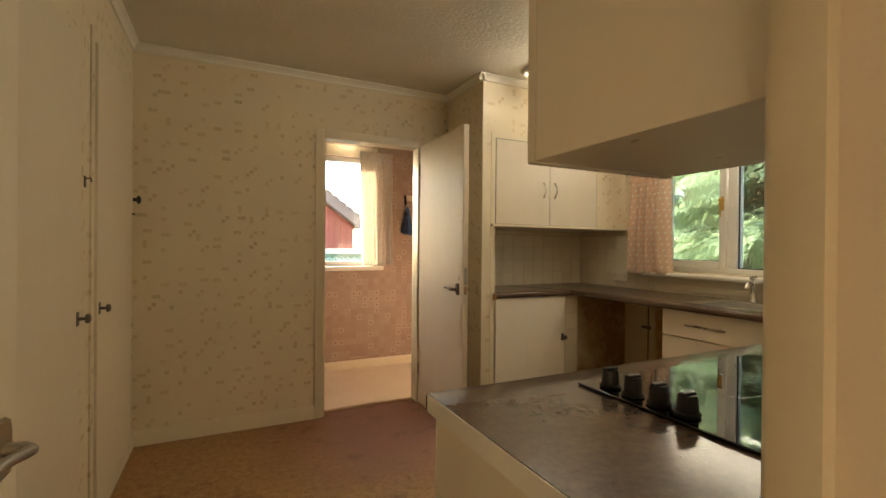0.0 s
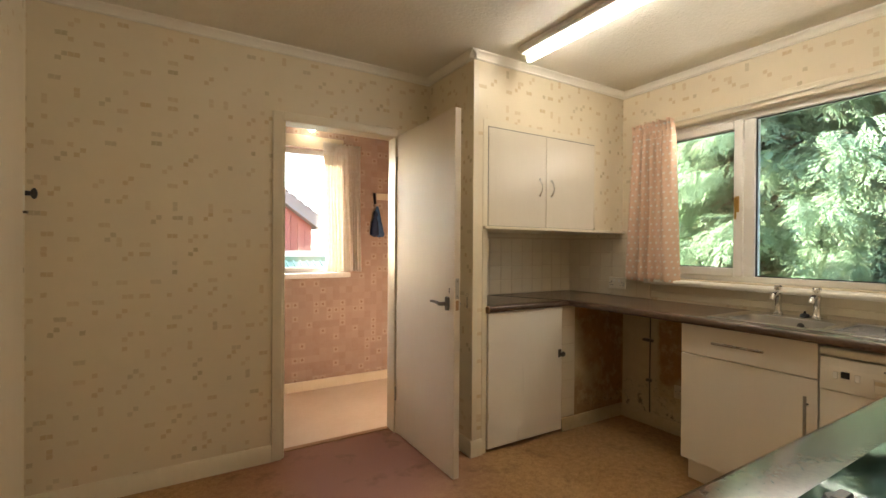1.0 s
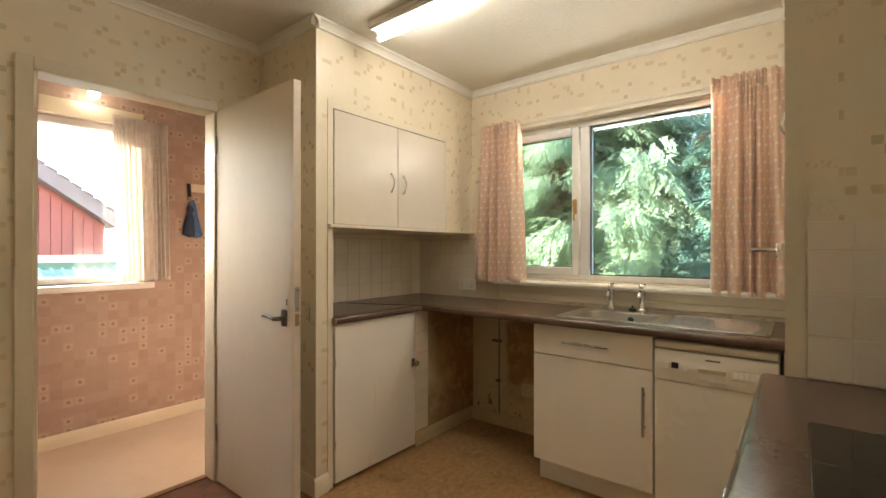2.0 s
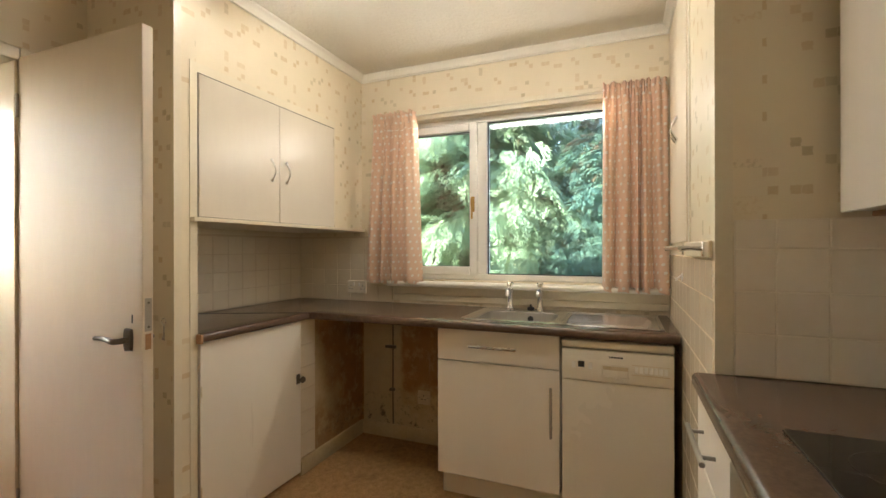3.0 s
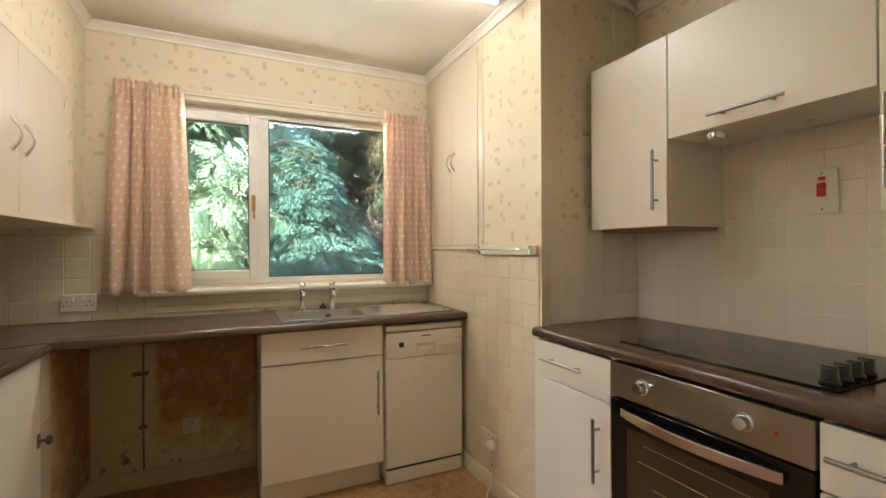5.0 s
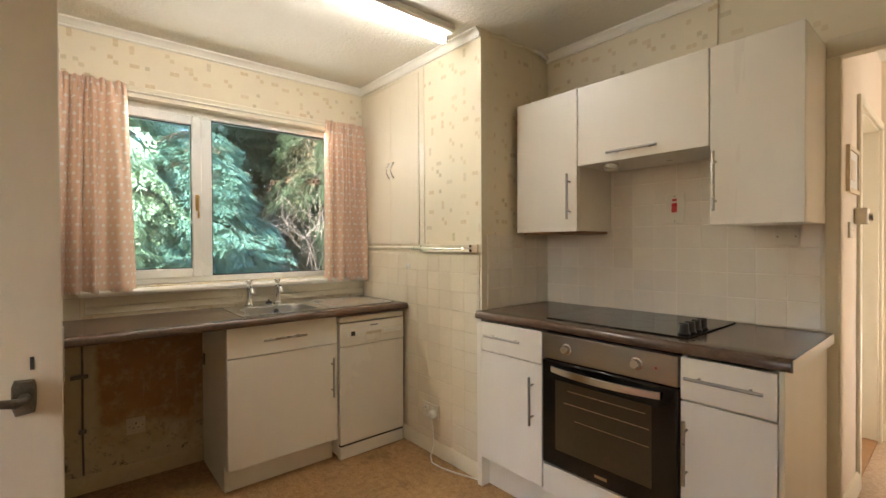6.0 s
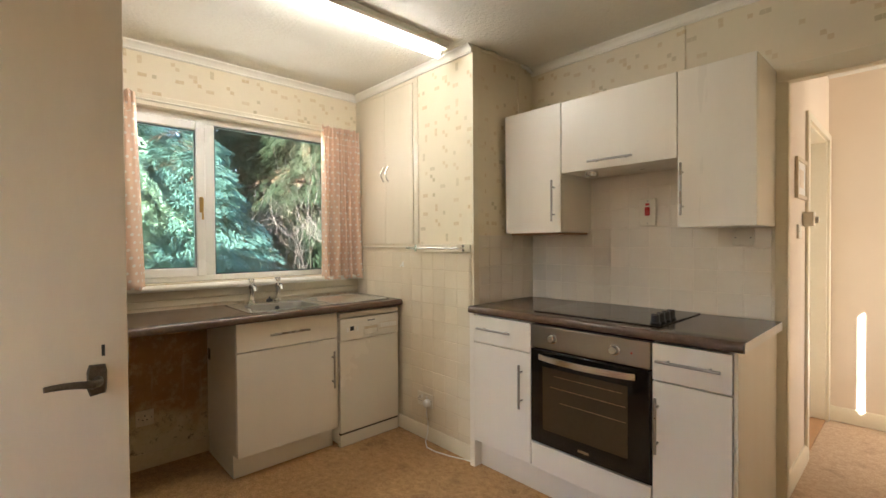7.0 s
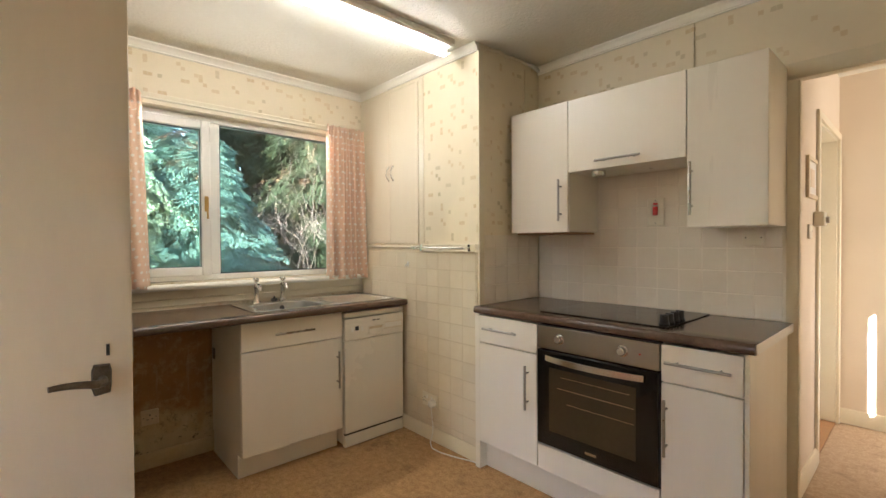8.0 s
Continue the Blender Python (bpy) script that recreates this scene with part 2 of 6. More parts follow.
def dotted(name):
    """Peach cotton with small white dots."""
    m, nt, b = nodes_of(name)
    uv = nt.nodes.new("ShaderNodeUVMap")
    sep = nt.nodes.new("ShaderNodeSeparateXYZ")
    nt.links.new(uv.outputs[0], sep.inputs[0])
    c = 0.042
    v = mathn(nt, "DIVIDE", sep.outputs["Y"], c)
    odd = mathn(nt, "MULTIPLY", mathn(nt, "MODULO", mathn(nt, "FLOOR", v), 2.0), 0.5)
    u = mathn(nt, "ADD", mathn(nt, "DIVIDE", sep.outputs["X"], c), odd)
    du, dv = mathn(nt, "SUBTRACT", mathn(nt, "FRACT", u), 0.5), mathn(nt, "SUBTRACT", mathn(nt, "FRACT", v), 0.5)
    rad = mathn(nt, "SQRT", mathn(nt, "ADD", mathn(nt, "MULTIPLY", du, du), mathn(nt, "MULTIPLY", dv, dv)))
    dot = ramp(nt, rad, 0.22, 0.17)
    p = place(nt)
    base = mixc(nt, noisy(nt, p, 12), (0.83, 0.59, 0.41), (0.88, 0.65, 0.475))
    nt.links.new(mixc(nt, dot, base, (0.97, 0.94, 0.88)), b.inputs["Base Color"])
    b.inputs["Roughness"].default_value = 0.85
    b.inputs["Sheen Weight"].default_value = 0.2
    weave = noisy(nt, p, 500, 2)
    bump(nt, b, weave, 0.15, 0.001)
    tr = nt.nodes.new("ShaderNodeBsdfTranslucent")
    tr.inputs[0].default_value = (0.88, 0.68, 0.52, 1)
    mx = nt.nodes.new("ShaderNodeMixShader")
    mx.inputs[0].default_value = 0.25
    out = nt.nodes["Material Output"]
    nt.links.new(b.outputs[0], mx.inputs[1]), nt.links.new(tr.outputs[0], mx.inputs[2])
    nt.links.new(mx.outputs[0], out.inputs[0])
    return m


def sheer(name, col):
    m, nt, b = nodes_of(name)
    p = place(nt)
    nt.links.new(mixc(nt, ramp(nt, noisy(nt, p, 25, 5), 0.4, 0.65), col, (0.80, 0.72, 0.62)), b.inputs["Base Color"])
    b.inputs["Roughness"].default_value = 0.9
    tr = nt.nodes.new("ShaderNodeBsdfTranslucent")
    tr.inputs[0].default_value = (0.90, 0.85, 0.77, 1)
    mx = nt.nodes.new("ShaderNodeMixShader")
    mx.inputs[0].default_value = 0.45
    out = nt.nodes["Material Output"]
    nt.links.new(b.outputs[0], mx.inputs[1]), nt.links.new(tr.outputs[0], mx.inputs[2])
    nt.links.new(mx.outputs[0], out.inputs[0])
    return m


def pane_mat(name):
    """Clear window glass: lets light through straight and mirrors a little."""
    m, nt, b = nodes_of(name)
    nt.nodes.remove(b)
    tr = nt.nodes.new("ShaderNodeBsdfTransparent")
    tr.inputs[0].default_value = (0.96, 0.98, 0.97, 1)
    gl = nt.nodes.new("ShaderNodeBsdfGlossy")
    gl.inputs["Roughness"].default_value = 0.0
    fr = node(nt, "ShaderNodeFresnel", IOR=1.55)
    mx = nt.nodes.new("ShaderNodeMixShader")
    nt.links.new(fr.outputs[0], mx.inputs[0])
    nt.links.new(tr.outputs[0], mx.inputs[1]), nt.links.new(gl.outputs[0], mx.inputs[2])
    nt.links.new(mx.outputs[0], nt.nodes["Material Output"].inputs[0])
    return m


def leaf_mat(name, c1, c2, through_light=0.5):
    m, nt, b = nodes_of(name)
    g = nt.nodes.new("ShaderNodeNewGeometry")
    r = g.outputs["Random Per Island"]
    big = noisy(nt, g.outputs["Position"], 1.3, 3)
    f = mathn(nt, "ADD", mathn(nt, "MULTIPLY", r, 0.5), mathn(nt, "MULTIPLY", ramp(nt, big, 0.35, 0.65), 0.5))
    nt.links.new(mixc(nt, f, c1, c2), b.inputs["Base Color"])
    b.inputs["Roughness"].default_value = 0.85
    b.inputs["Specular IOR Level"].default_value = 0.2
    tr = nt.nodes.new("ShaderNodeBsdfTranslucent")
    nt.links.new(mixc(nt, through_light, c2, (0.30, 0.38, 0.12)), tr.inputs[0])
    mx = nt.nodes.new("ShaderNodeMixShader")
    mx.inputs[0].default_value = 0.42
    nt.links.new(b.outputs[0], mx.inputs[1]), nt.links.new(tr.outputs[0], mx.inputs[2])
    nt.links.new(mx.outputs[0], nt.nodes["Material Output"].inputs[0])
    return m


def glow(name, col, strength):
    m, nt, b = nodes_of(name)
    b.inputs["Base Color"].default_value = (0.9, 0.9, 0.9, 1)
    b.inputs["Emission Color"].default_value = (*col, 1)
    b.inputs["Emission Strength"].default_value = strength
    return m


CREAM, BLOT = (0.82, 0.715, 0.525), (0.60, 0.435, 0.21)
M = dict(
    paper_x=wallpaper("wallpaper_x", "x", CREAM, BLOT),
    paper_y=wallpaper("wallpaper_y", "y", CREAM, BLOT),
    block=block_paper("block_wallpaper"),
    hall=surface("hall_paint", (0.80, 0.685, 0.54), (0.76, 0.64, 0.49), 3, 0.6, 200, 0.15),
    ceiling=surface("artex", (0.78, 0.74, 0.64), (0.72, 0.67, 0.56), 3, 0.8, 52, 0.5, 0.008),
    gloss=surface("gloss_paint", (0.80, 0.72, 0.55), (0.74, 0.65, 0.47), 3, 0.32, 60, 0.05, 0.002),
    doorpaint=surface("door_paint", (0.80, 0.71, 0.55), (0.76, 0.66, 0.49), 2, 0.55, 40, 0.05, 0.002, stretch=(1, 1, 0.2)),
    cupboard=surface("cupboard_paint", (0.72, 0.645, 0.52), (0.68, 0.60, 0.475), 2, 0.35, 40, 0.05, 0.001, stretch=(1, 1, 0.2)),
    doorleaf=surface("beige_door_paint", (0.70, 0.60, 0.46), (0.66, 0.555, 0.42), 2, 0.5, 40, 0.05, 0.002, stretch=(1, 1, 0.2)),
    white=surface("white_unit", (0.86, 0.795, 0.68), (0.84, 0.77, 0.65), 2, 0.32, 30, 0.06, 0.001, stretch=(6, 6, 0.5)),
    appliance=surface("white_enamel", (0.82, 0.77, 0.66), (0.79, 0.73, 0.61), 2, 0.25, 90, 0.02, 0.001),
    coving=surface("coving_paint", (0.87, 0.83, 0.73), (0.83, 0.78, 0.67), 4, 0.45, 60, 0.05, 0.001),
    oldpaint=surface("yellowed_paint", (0.62, 0.50, 0.29), (0.50, 0.37, 0.19), 9, 0.5, 60, 0.1),
    oldplate=surface("grimy_plastic", (0.56, 0.45, 0.28), (0.72, 0.60, 0.42), 30, 0.5, 200, 0.1),
    upvc=surface("upvc", (0.86, 0.84, 0.78), (0.82, 0.79, 0.72), 3, 0.28, 80, 0.03, 0.001),
    tile=surface("glazed_tile", (0.82, 0.73, 0.56), (0.77, 0.67, 0.49), 5, 0.14, 30, 0.04, 0.002, vary=0.03, rvar=0.05),
    tilew=surface("glazed_white_tile", (0.85, 0.77, 0.64), (0.81, 0.72, 0.58), 5, 0.12, 30, 0.04, 0.002, vary=0.03, rvar=0.05),
    grout=surface("grout", (0.72, 0.62, 0.44), (0.62, 0.51, 0.34), 12, 0.9, 150, 0.3),
    groutw=surface("pale_grout", (0.88, 0.80, 0.66), (0.83, 0.74, 0.60), 12, 0.9, 150, 0.3),
    worktop=worktop_mat("worktop_laminate"),
    carpet=carpet("carpet", (0.30, 0.165, 0.062), (0.55, 0.335, 0.145), (0.27, 0.13, 0.085)),
    hallcarpet=carpet("hall_carpet", (0.42, 0.29, 0.18), (0.58, 0.43, 0.285), (0.44, 0.30, 0.18)),
    vinyl=surface("cream_vinyl", (0.74, 0.62, 0.49), (0.66, 0.53, 0.39), 3, 0.35, 40, 0.05),
    stained=stained("stained_plaster"),
    steel=surface("brushed_steel", (0.46, 0.43, 0.38), (0.39, 0.36, 0.31), 3, 0.3, 300, 0.05, 0.001, metal=1.0, stretch=(0.1, 1, 1)),
    bowlsteel=surface("dull_bowl_steel", (0.42, 0.40, 0.36), (0.34, 0.32, 0.28), 12, 0.42, 300, 0.05, 0.001, metal=1.0, rvar=0.08),
    sinksteel=surface("sink_steel", (0.80, 0.80, 0.79), (0.72, 0.72, 0.71), 4, 0.20, 300, 0.05, 0.001, metal=1.0, rvar=0.06),
    chrome=surface("chrome", (0.80, 0.80, 0.78), (0.74, 0.74, 0.72), 5, 0.09, 90, 0.01, 0.001, metal=1.0, rvar=0.04),
    bronze=surface("dark_bronze", (0.10, 0.085, 0.065), (0.20, 0.17, 0.13), 25, 0.38, 200, 0.1, 0.001, metal=0.8),
    black=surface("black_plastic", (0.012, 0.012, 0.012), (0.02, 0.02, 0.02), 20, 0.35, 200, 0.03, 0.001),
    hob=surface("hob_glass", (0.006, 0.006, 0.006), (0.010, 0.010, 0.010), 10, 0.015, 100, 0.0, 0.001, rvar=0.01),
    ovenglass=surface("oven_glass", (0.006, 0.005, 0.005), (0.012, 0.010, 0.008), 10, 0.07, 100, 0.0, 0.001, rvar=0.02),
    brass=surface("brass", (0.60, 0.38, 0.12), (0.48, 0.29, 0.09), 30, 0.3, 200, 0.05, 0.001, metal=1.0),
    red=surface("red_plastic", (0.60, 0.03, 0.02), (0.50, 0.02, 0.015), 20, 0.3, 200, 0.0),
    wood=surface("bare_wood", (0.30, 0.15, 0.06), (0.42, 0.23, 0.10), 4, 0.5, 60, 0.2, 0.002, stretch=(1, 6, 6)),
    curtain=dotted("dotted_cotton"),
    sheer=sheer("patterned_voile", (0.90, 0.87, 0.82)),
    pane=pane_mat("clear_glass"),
    dark=surface("dark_gap", (0.03, 0.022, 0.015), (0.05, 0.035, 0.02), 8, 0.8, 90, 0.2),
    blueumb=surface("navy_nylon", (0.015, 0.025, 0.06), (0.03, 0.05, 0.12), 30, 0.5, 300, 0.2),
    dotumb=surface("blue_nylon", (0.02, 0.07, 0.20), (0.10, 0.22, 0.42), 90, 0.5, 200, 0.2),
    bark=surface("bark", (0.10, 0.06, 0.04), (0.20, 0.13, 0.09), 8, 0.9, 60, 0.9, 0.02, stretch=(3, 3, 0.6)),
    twig=surface("dry_twigs", (0.13, 0.095, 0.080), (0.22, 0.17, 0.145), 8, 0.9, 60, 0.2),
    # Sunlight and shade go into the colours: lit cypress paler, blue cypress darker.
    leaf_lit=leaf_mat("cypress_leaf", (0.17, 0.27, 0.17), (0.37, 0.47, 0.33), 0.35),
    leaf_blue_shaded=leaf_mat("shaded_blue_cypress_leaf", (0.055, 0.125, 0.105), (0.125, 0.215, 0.175), 0.25),
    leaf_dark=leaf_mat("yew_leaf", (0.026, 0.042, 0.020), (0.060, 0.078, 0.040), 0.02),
    deadleaf=leaf_mat("dead_cypress_leaf", (0.16, 0.085, 0.050), (0.30, 0.18, 0.115), 0.0),
    laurel=leaf_mat("laurel_leaf", (0.07, 0.16, 0.03), (0.14, 0.26, 0.06)),
    soil=surface("soil_and_grass", (0.05, 0.045, 0.025), (0.10, 0.12, 0.04), 1.5, 0.95, 20, 0.7, 0.03),
    # Brown lowered so that the colour carries the shade on the fence.
    fence=surface("shaded_fence_boards", (0.12, 0.070, 0.040), (0.19, 0.115, 0.066), 2, 0.8, 30, 0.4, 0.004, stretch=(8, 8, 0.6), vary=0.15),
    redclad=surface("red_cladding", (0.36, 0.095, 0.070), (0.43, 0.125, 0.09), 2, 0.6, 30, 0.2, vary=0.08),
    slate=surface("roof_tile", (0.26, 0.185, 0.165), (0.34, 0.25, 0.22), 4, 0.8, 30, 0.5),
    greenfelt=surface("green_shed", (0.14, 0.24, 0.17), (0.20, 0.32, 0.24), 3, 0.7, 40, 0.3),
    harl=surface("render_wall", (0.55, 0.50, 0.42), (0.48, 0.43, 0.36), 2, 0.9, 60, 0.6, 0.01),
    tube=glow("tube_light", (1.0, 0.945, 0.85), 1.85),
    bulb=glow("bulb_light", (1.0, 0.86, 0.66), 2.4),
    plasticw=surface("white_plastic", (0.80, 0.74, 0.60), (0.76, 0.69, 0.54), 20, 0.35, 200, 0.0),
)


# ---- geometry helpers ----
def box(bm, x0, x1, y0, y1, z0, z1, bev=0.0, seg=1):
    vs = [bm.verts.new(p) for p in ((x0, y0, z0), (x1, y0, z0), (x1, y1, z0), (x0, y1, z0), (x0, y0, z1), (x1, y0, z1), (x1, y1, z1), (x0, y1, z1))]
    fs = [bm.faces.new([vs[i] for i in q]) for q in ((3, 2, 1, 0), (4, 5, 6, 7), (0, 1, 5, 4), (1, 2, 6, 5), (2, 3, 7, 6), (3, 0, 4, 7))]
    if bev:
        es = {e for f in fs for e in f.edges}
        bmesh.ops.bevel(bm, geom=list(es), offset=bev, segments=seg, affect="EDGES", profile=0.5)


def cyl(bm, a, b, r, seg=16, r2=None):
    a, b = Vector(a), Vector(b)
    d = b - a
    m = Matrix.Translation((a + b) / 2) @ d.to_track_quat("Z", "Y").to_matrix().to_4x4()
    bmesh.ops.create_cone(bm, cap_ends=True, segments=seg, radius1=r, radius2=r if r2 is None else r2, depth=d.length, matrix=m)


def ball(bm, c, r, seg=16, sc=(1, 1, 1)):
    bmesh.ops.create_uvsphere(bm, u_segments=seg, v_segments=max(6, seg // 2), radius=r, matrix=Matrix.Translation(c) @ Matrix.Diagonal((*sc, 1)))


def tube(bm, pts, radii, seg=8):
    """A round bar along pts; radii: one number or one for each point."""
    pts = [Vector(p) for p in pts]
    if isinstance(radii, (int, float)):
        radii = [radii] * len(pts)
    rings, up = [], None
    for i, p in enumerate(pts):
        d = (pts[min(i + 1, len(pts) - 1)] - pts[max(i - 1, 0)]).normalized()
        if up is None:
            up = d.orthogonal().normalized()
        up = (up - d * up.dot(d)).normalized()
        side = d.cross(up)
        rings.append([bm.verts.new(p + radii[i] * (math.cos(k * 2 * math.pi / seg) * up + math.sin(k * 2 * math.pi / seg) * side)) for k in range(seg)])
    for a, b in zip(rings, rings[1:]):
        for k in range(seg):
            bm.faces.new((a[k], a[(k + 1) % seg], b[(k + 1) % seg], b[k]))
    bm.faces.new(rings[0][::-1]), bm.faces.new(rings[-1])


def lathe(bm, prof, m, seg=24):
    """Turns prof, rows of radius and height, round the z axis of m."""
    rings = [[bm.verts.new(m @ Vector((r * math.cos(k * 2 * math.pi / seg), r * math.sin(k * 2 * math.pi / seg), z))) for k in range(seg)] for r, z in prof]
    for a, b in zip(rings, rings[1:]):
        for k in range(seg):
            bm.faces.new((a[k], a[(k + 1) % seg], b[(k + 1) % seg], b[k]))
    bm.faces.new(rings[0][::-1]), bm.faces.new(rings[-1])


def extrude(bm, outline, axis, a, b):
    """A prism: outline in the plane across axis, from a to b along it."""
    def at(u, v, w):
        return {"x": (w, u, v), "y": (u, w, v), "z": (u, v, w)}[axis]
    lo, hi = [bm.verts.new(at(u, v, a)) for u, v in outline], [bm.verts.new(at(u, v, b)) for u, v in outline]
    n = len(outline)
    for i in range(n):
        bm.faces.new((lo[i], lo[(i + 1) % n], hi[(i + 1) % n], hi[i]))
    bm.faces.new(lo[::-1]), bm.faces.new(hi)


BASE = {}


def mesh_of(name, bm, material, origin):
    bmesh.ops.recalc_face_normals(bm, faces=bm.faces)
    bmesh.ops.translate(bm, verts=bm.verts, vec=-Vector(origin))
    me = bpy.data.meshes.new(name)
    bm.to_mesh(me)
    bm.free()
    for p in me.polygons:
        p.use_smooth = True
    me.set_sharp_from_angle(angle=radians(38))
    me.materials.append(material)
    return me


def thing(name, at, label, category, group="", kind=""):
    ob = new(name)
    ob.location = at
    ob.empty_display_size = 0.1
    BASE[ob.name] = Vector(at)
    return tagged(ob, label, category, group, kind)


def part(name, bm, material, parent, label=""):
    """Links bm, in world places, as one mesh under a thing or a part."""
    origin = BASE[parent.name]
    ob = new(name, mesh_of(name, bm, material, origin))
    ob.parent = parent
    BASE[ob.name] = origin
    return tagged(ob, label)


def solid(name, bm, material, label, category, group="", kind="", at=None):
    """A thing that is one mesh."""
    if at is None:
        co = [v.co for v in bm.verts]
        at = (sum(c.x for c in co) / len(co), sum(c.y for c in co) / len(co), min(c.z for c in co))
    ob = new(name, mesh_of(name, bm, material, at))
    ob.location = at
    BASE[ob.name] = Vector(at)
    return tagged(ob, label, category, group, kind)


def boxes(*rows):
    bm = bmesh.new()
    for r in rows:
        box(bm, *r)
    return bm


def structure(name, bm, material, label, category):
    return solid(name, bm, material, label, category, kind="structure", at=(0, 0, 0))


def bar_handle(parent, a, b, out, r=0.006):
    """A steel T-bar handle from a to b, standing off by the vector out."""
    a, b, out = Vector(a), Vector(b), Vector(out)
    bm = bmesh.new()
    cyl(bm, a + out, b + out, r, 14)
    for f in (0.17, 0.83):
        q = a.lerp(b, f)
        cyl(bm, q, q + out, r * 0.75, 10)
    return part("handle", bm, M["steel"], parent, "brushed steel bar handle")


def bow_handle(parent, c, out, height=0.10):
    c, out = Vector(c), Vector(out)
    pts = [c + Vector((0, 0, height * (k / 12 - 0.5))) + out * (0.15 + 0.85 * math.sin(math.pi * k / 12)) for k in range(13)]
    bm = bmesh.new()
    tube(bm, pts, [0.0065 - 0.0025 * math.sin(math.pi * k / 12) for k in range(13)], 10)
    for s in (-0.5, 0.5):
        cyl(bm, c + Vector((0, 0, height * s)), c + Vector((0, 0, height * s)) + out * 0.25, 0.008, 12)
    return part("handle", bm, M["chrome"], parent, "curved chrome bow handle")


# ---- the house: floors, walls, ceiling ----
XW, XE, YN, YS, H = 1.285, 4.74, 5.01, 2.03, 2.40
YA, YB = 4.47, 2.60            # the two sides of the window bay
XJN, XJS = 3.376, 3.50         # the corners where the bay begins

structure("floor", boxes((XW - 0.1, 4.98, 1.98, 5.125, -0.15, 0.0)), M["carpet"], "worn brown and tan carpet with a reddish patch by the door", "floor")
structure("floor_utility", boxes((1.7, 4.3, 5.125, 6.55, -0.15, -0.060)), M["vinyl"], "pale cream vinyl utility floor", "floor")
structure("floor_hall", boxes((0.5, 3.4, 0.2, 1.98, -0.1, -0.002)), M["hallcarpet"], "light beige hall carpet", "floor")
structure("ceiling", boxes((0.5, 4.98, 0.2, 6.55, H, H + 0.15)), M["ceiling"], "off-white textured plaster ceiling", "ceiling")

structure("wall_west", boxes((XW - 0.1, XW, YS, YN, 0, H)), M["paper_y"], "cream wallpapered wall with small tan blocks", "wall")
structure("wall_north", boxes((XW - 0.1, 2.40, YN, 5.11, 0, H), (3.135, XJN, YN, 5.11, 0, H), (2.40, 3.135, YN, 5.11, 1.985, H)), M["paper_x"], "cream wallpapered wall with small tan blocks", "wall")
structure("wall_pier_north", boxes((XJN, 3.47, YA, 5.11, 0, H)), M["paper_y"], "wallpapered pier beside the fitted cupboards", "wall")
structure("wall_bay_north", boxes((3.47, XE, YA, YA + 0.05, 2.0, H), (4.435, XE, YA, YA + 0.05, 1.368, 2.0)), M["paper_x"], "wallpaper round the fitted cupboards", "wall")
structure("wall_bay_back", boxes((3.47, 4.98, 4.985, 5.11, 0, H)), M["gloss"], "painted back wall of the recess", "wall")
structure("wall_bay_low", boxes((4.108, 4.74, YA, YA + 0.05, 0, 0.866)), M["stained"], "bare plaster wall stained brown and mouldy", "wall")
structure("wall_east", boxes((XE, 4.98, 1.9, 2.72, 0, H), (XE, 4.98, 4.20, 4.985, 0.87, H), (XE, 4.98, 2.72, 4.20, 2.06, H), (XE, 4.98, 2.72, 4.20, 0.87, 1.04)), M["paper_y"], "cream wallpapered wall round the window", "wall")
structure("wall_east_low", boxes((XE, 4.98, 2.72, 4.985, 0, 0.87)), M["stained"], "bare stained plaster under the worktop", "wall")
structure("wall_bay_south", boxes((XJS, XE, YB - 0.1, YB, 0, H)), M["paper_x"], "cream wallpapered wall above white tiles", "wall")
structure("wall_pier_south", boxes((XJS, XJS + 0.1, YS, YB - 0.1, 0, H)), M["paper_y"], "wallpapered side of the pier by the hob", "wall")
structure("wall_south", boxes((1.185, 1.37, 1.93, YS, 0, H), (2.19, XE, 1.93, YS, 0, H), (1.37, 2.19, 1.93, YS, 2.036, H)), M["paper_x"], "cream wallpapered wall behind the wall units", "wall")
structure("wall_hall_east", boxes((2.2, 2.36, 0.33, 0.40, 0, H), (2.2, 2.36, 1.19, 1.93, 0, H), (2.2, 2.36, 0.40, 1.19, 1.97, H)), M["hall"], "warm cream painted hall wall", "wall")
structure("wall_hall_south", boxes((0.5, 2.3, 0.23, 0.33, 0, H)), M["hall"], "warm cream painted hall wall", "wall")
structure("wall_hall_north", boxes((2.16, 2.2, 1.915, 1.93, 0, H), (2.164, 2.19, 1.93, 1.975, 0, 2.036)), M["hall"], "warm cream painted hall wall", "wall")
structure("wall_utility_north", boxes((1.7, 2.15, 6.38, 6.52, -0.1, H), (3.17, 4.3, 6.38, 6.52, -0.1, H), (2.15, 3.17, 6.38, 6.52, 2.13, H), (2.15, 3.17, 6.38, 6.52, -0.1, 1.0)), M["block"], "pink and brown block-patterned wallpaper", "wall")
structure("wall_utility_east", boxes((4.2, 4.3, 5.11, 6.38, -0.1, H)), M["block"], "pink and brown block-patterned wallpaper", "wall")
structure("wall_utility_west", boxes((1.7, 1.8, 5.11, 6.38, -0.1, H)), M["block"], "pink and brown block-patterned wallpaper", "wall")
structure("wall_utility_south", boxes((1.8, 2.36, 5.11, 5.122, -0.1, H), (3.18, 4.2, 5.11, 5.122, -0.1, H), (2.36, 3.18, 5.11, 5.122, 2.03, H)), M["block"], "pink and brown block-patterned wallpaper", "wall")
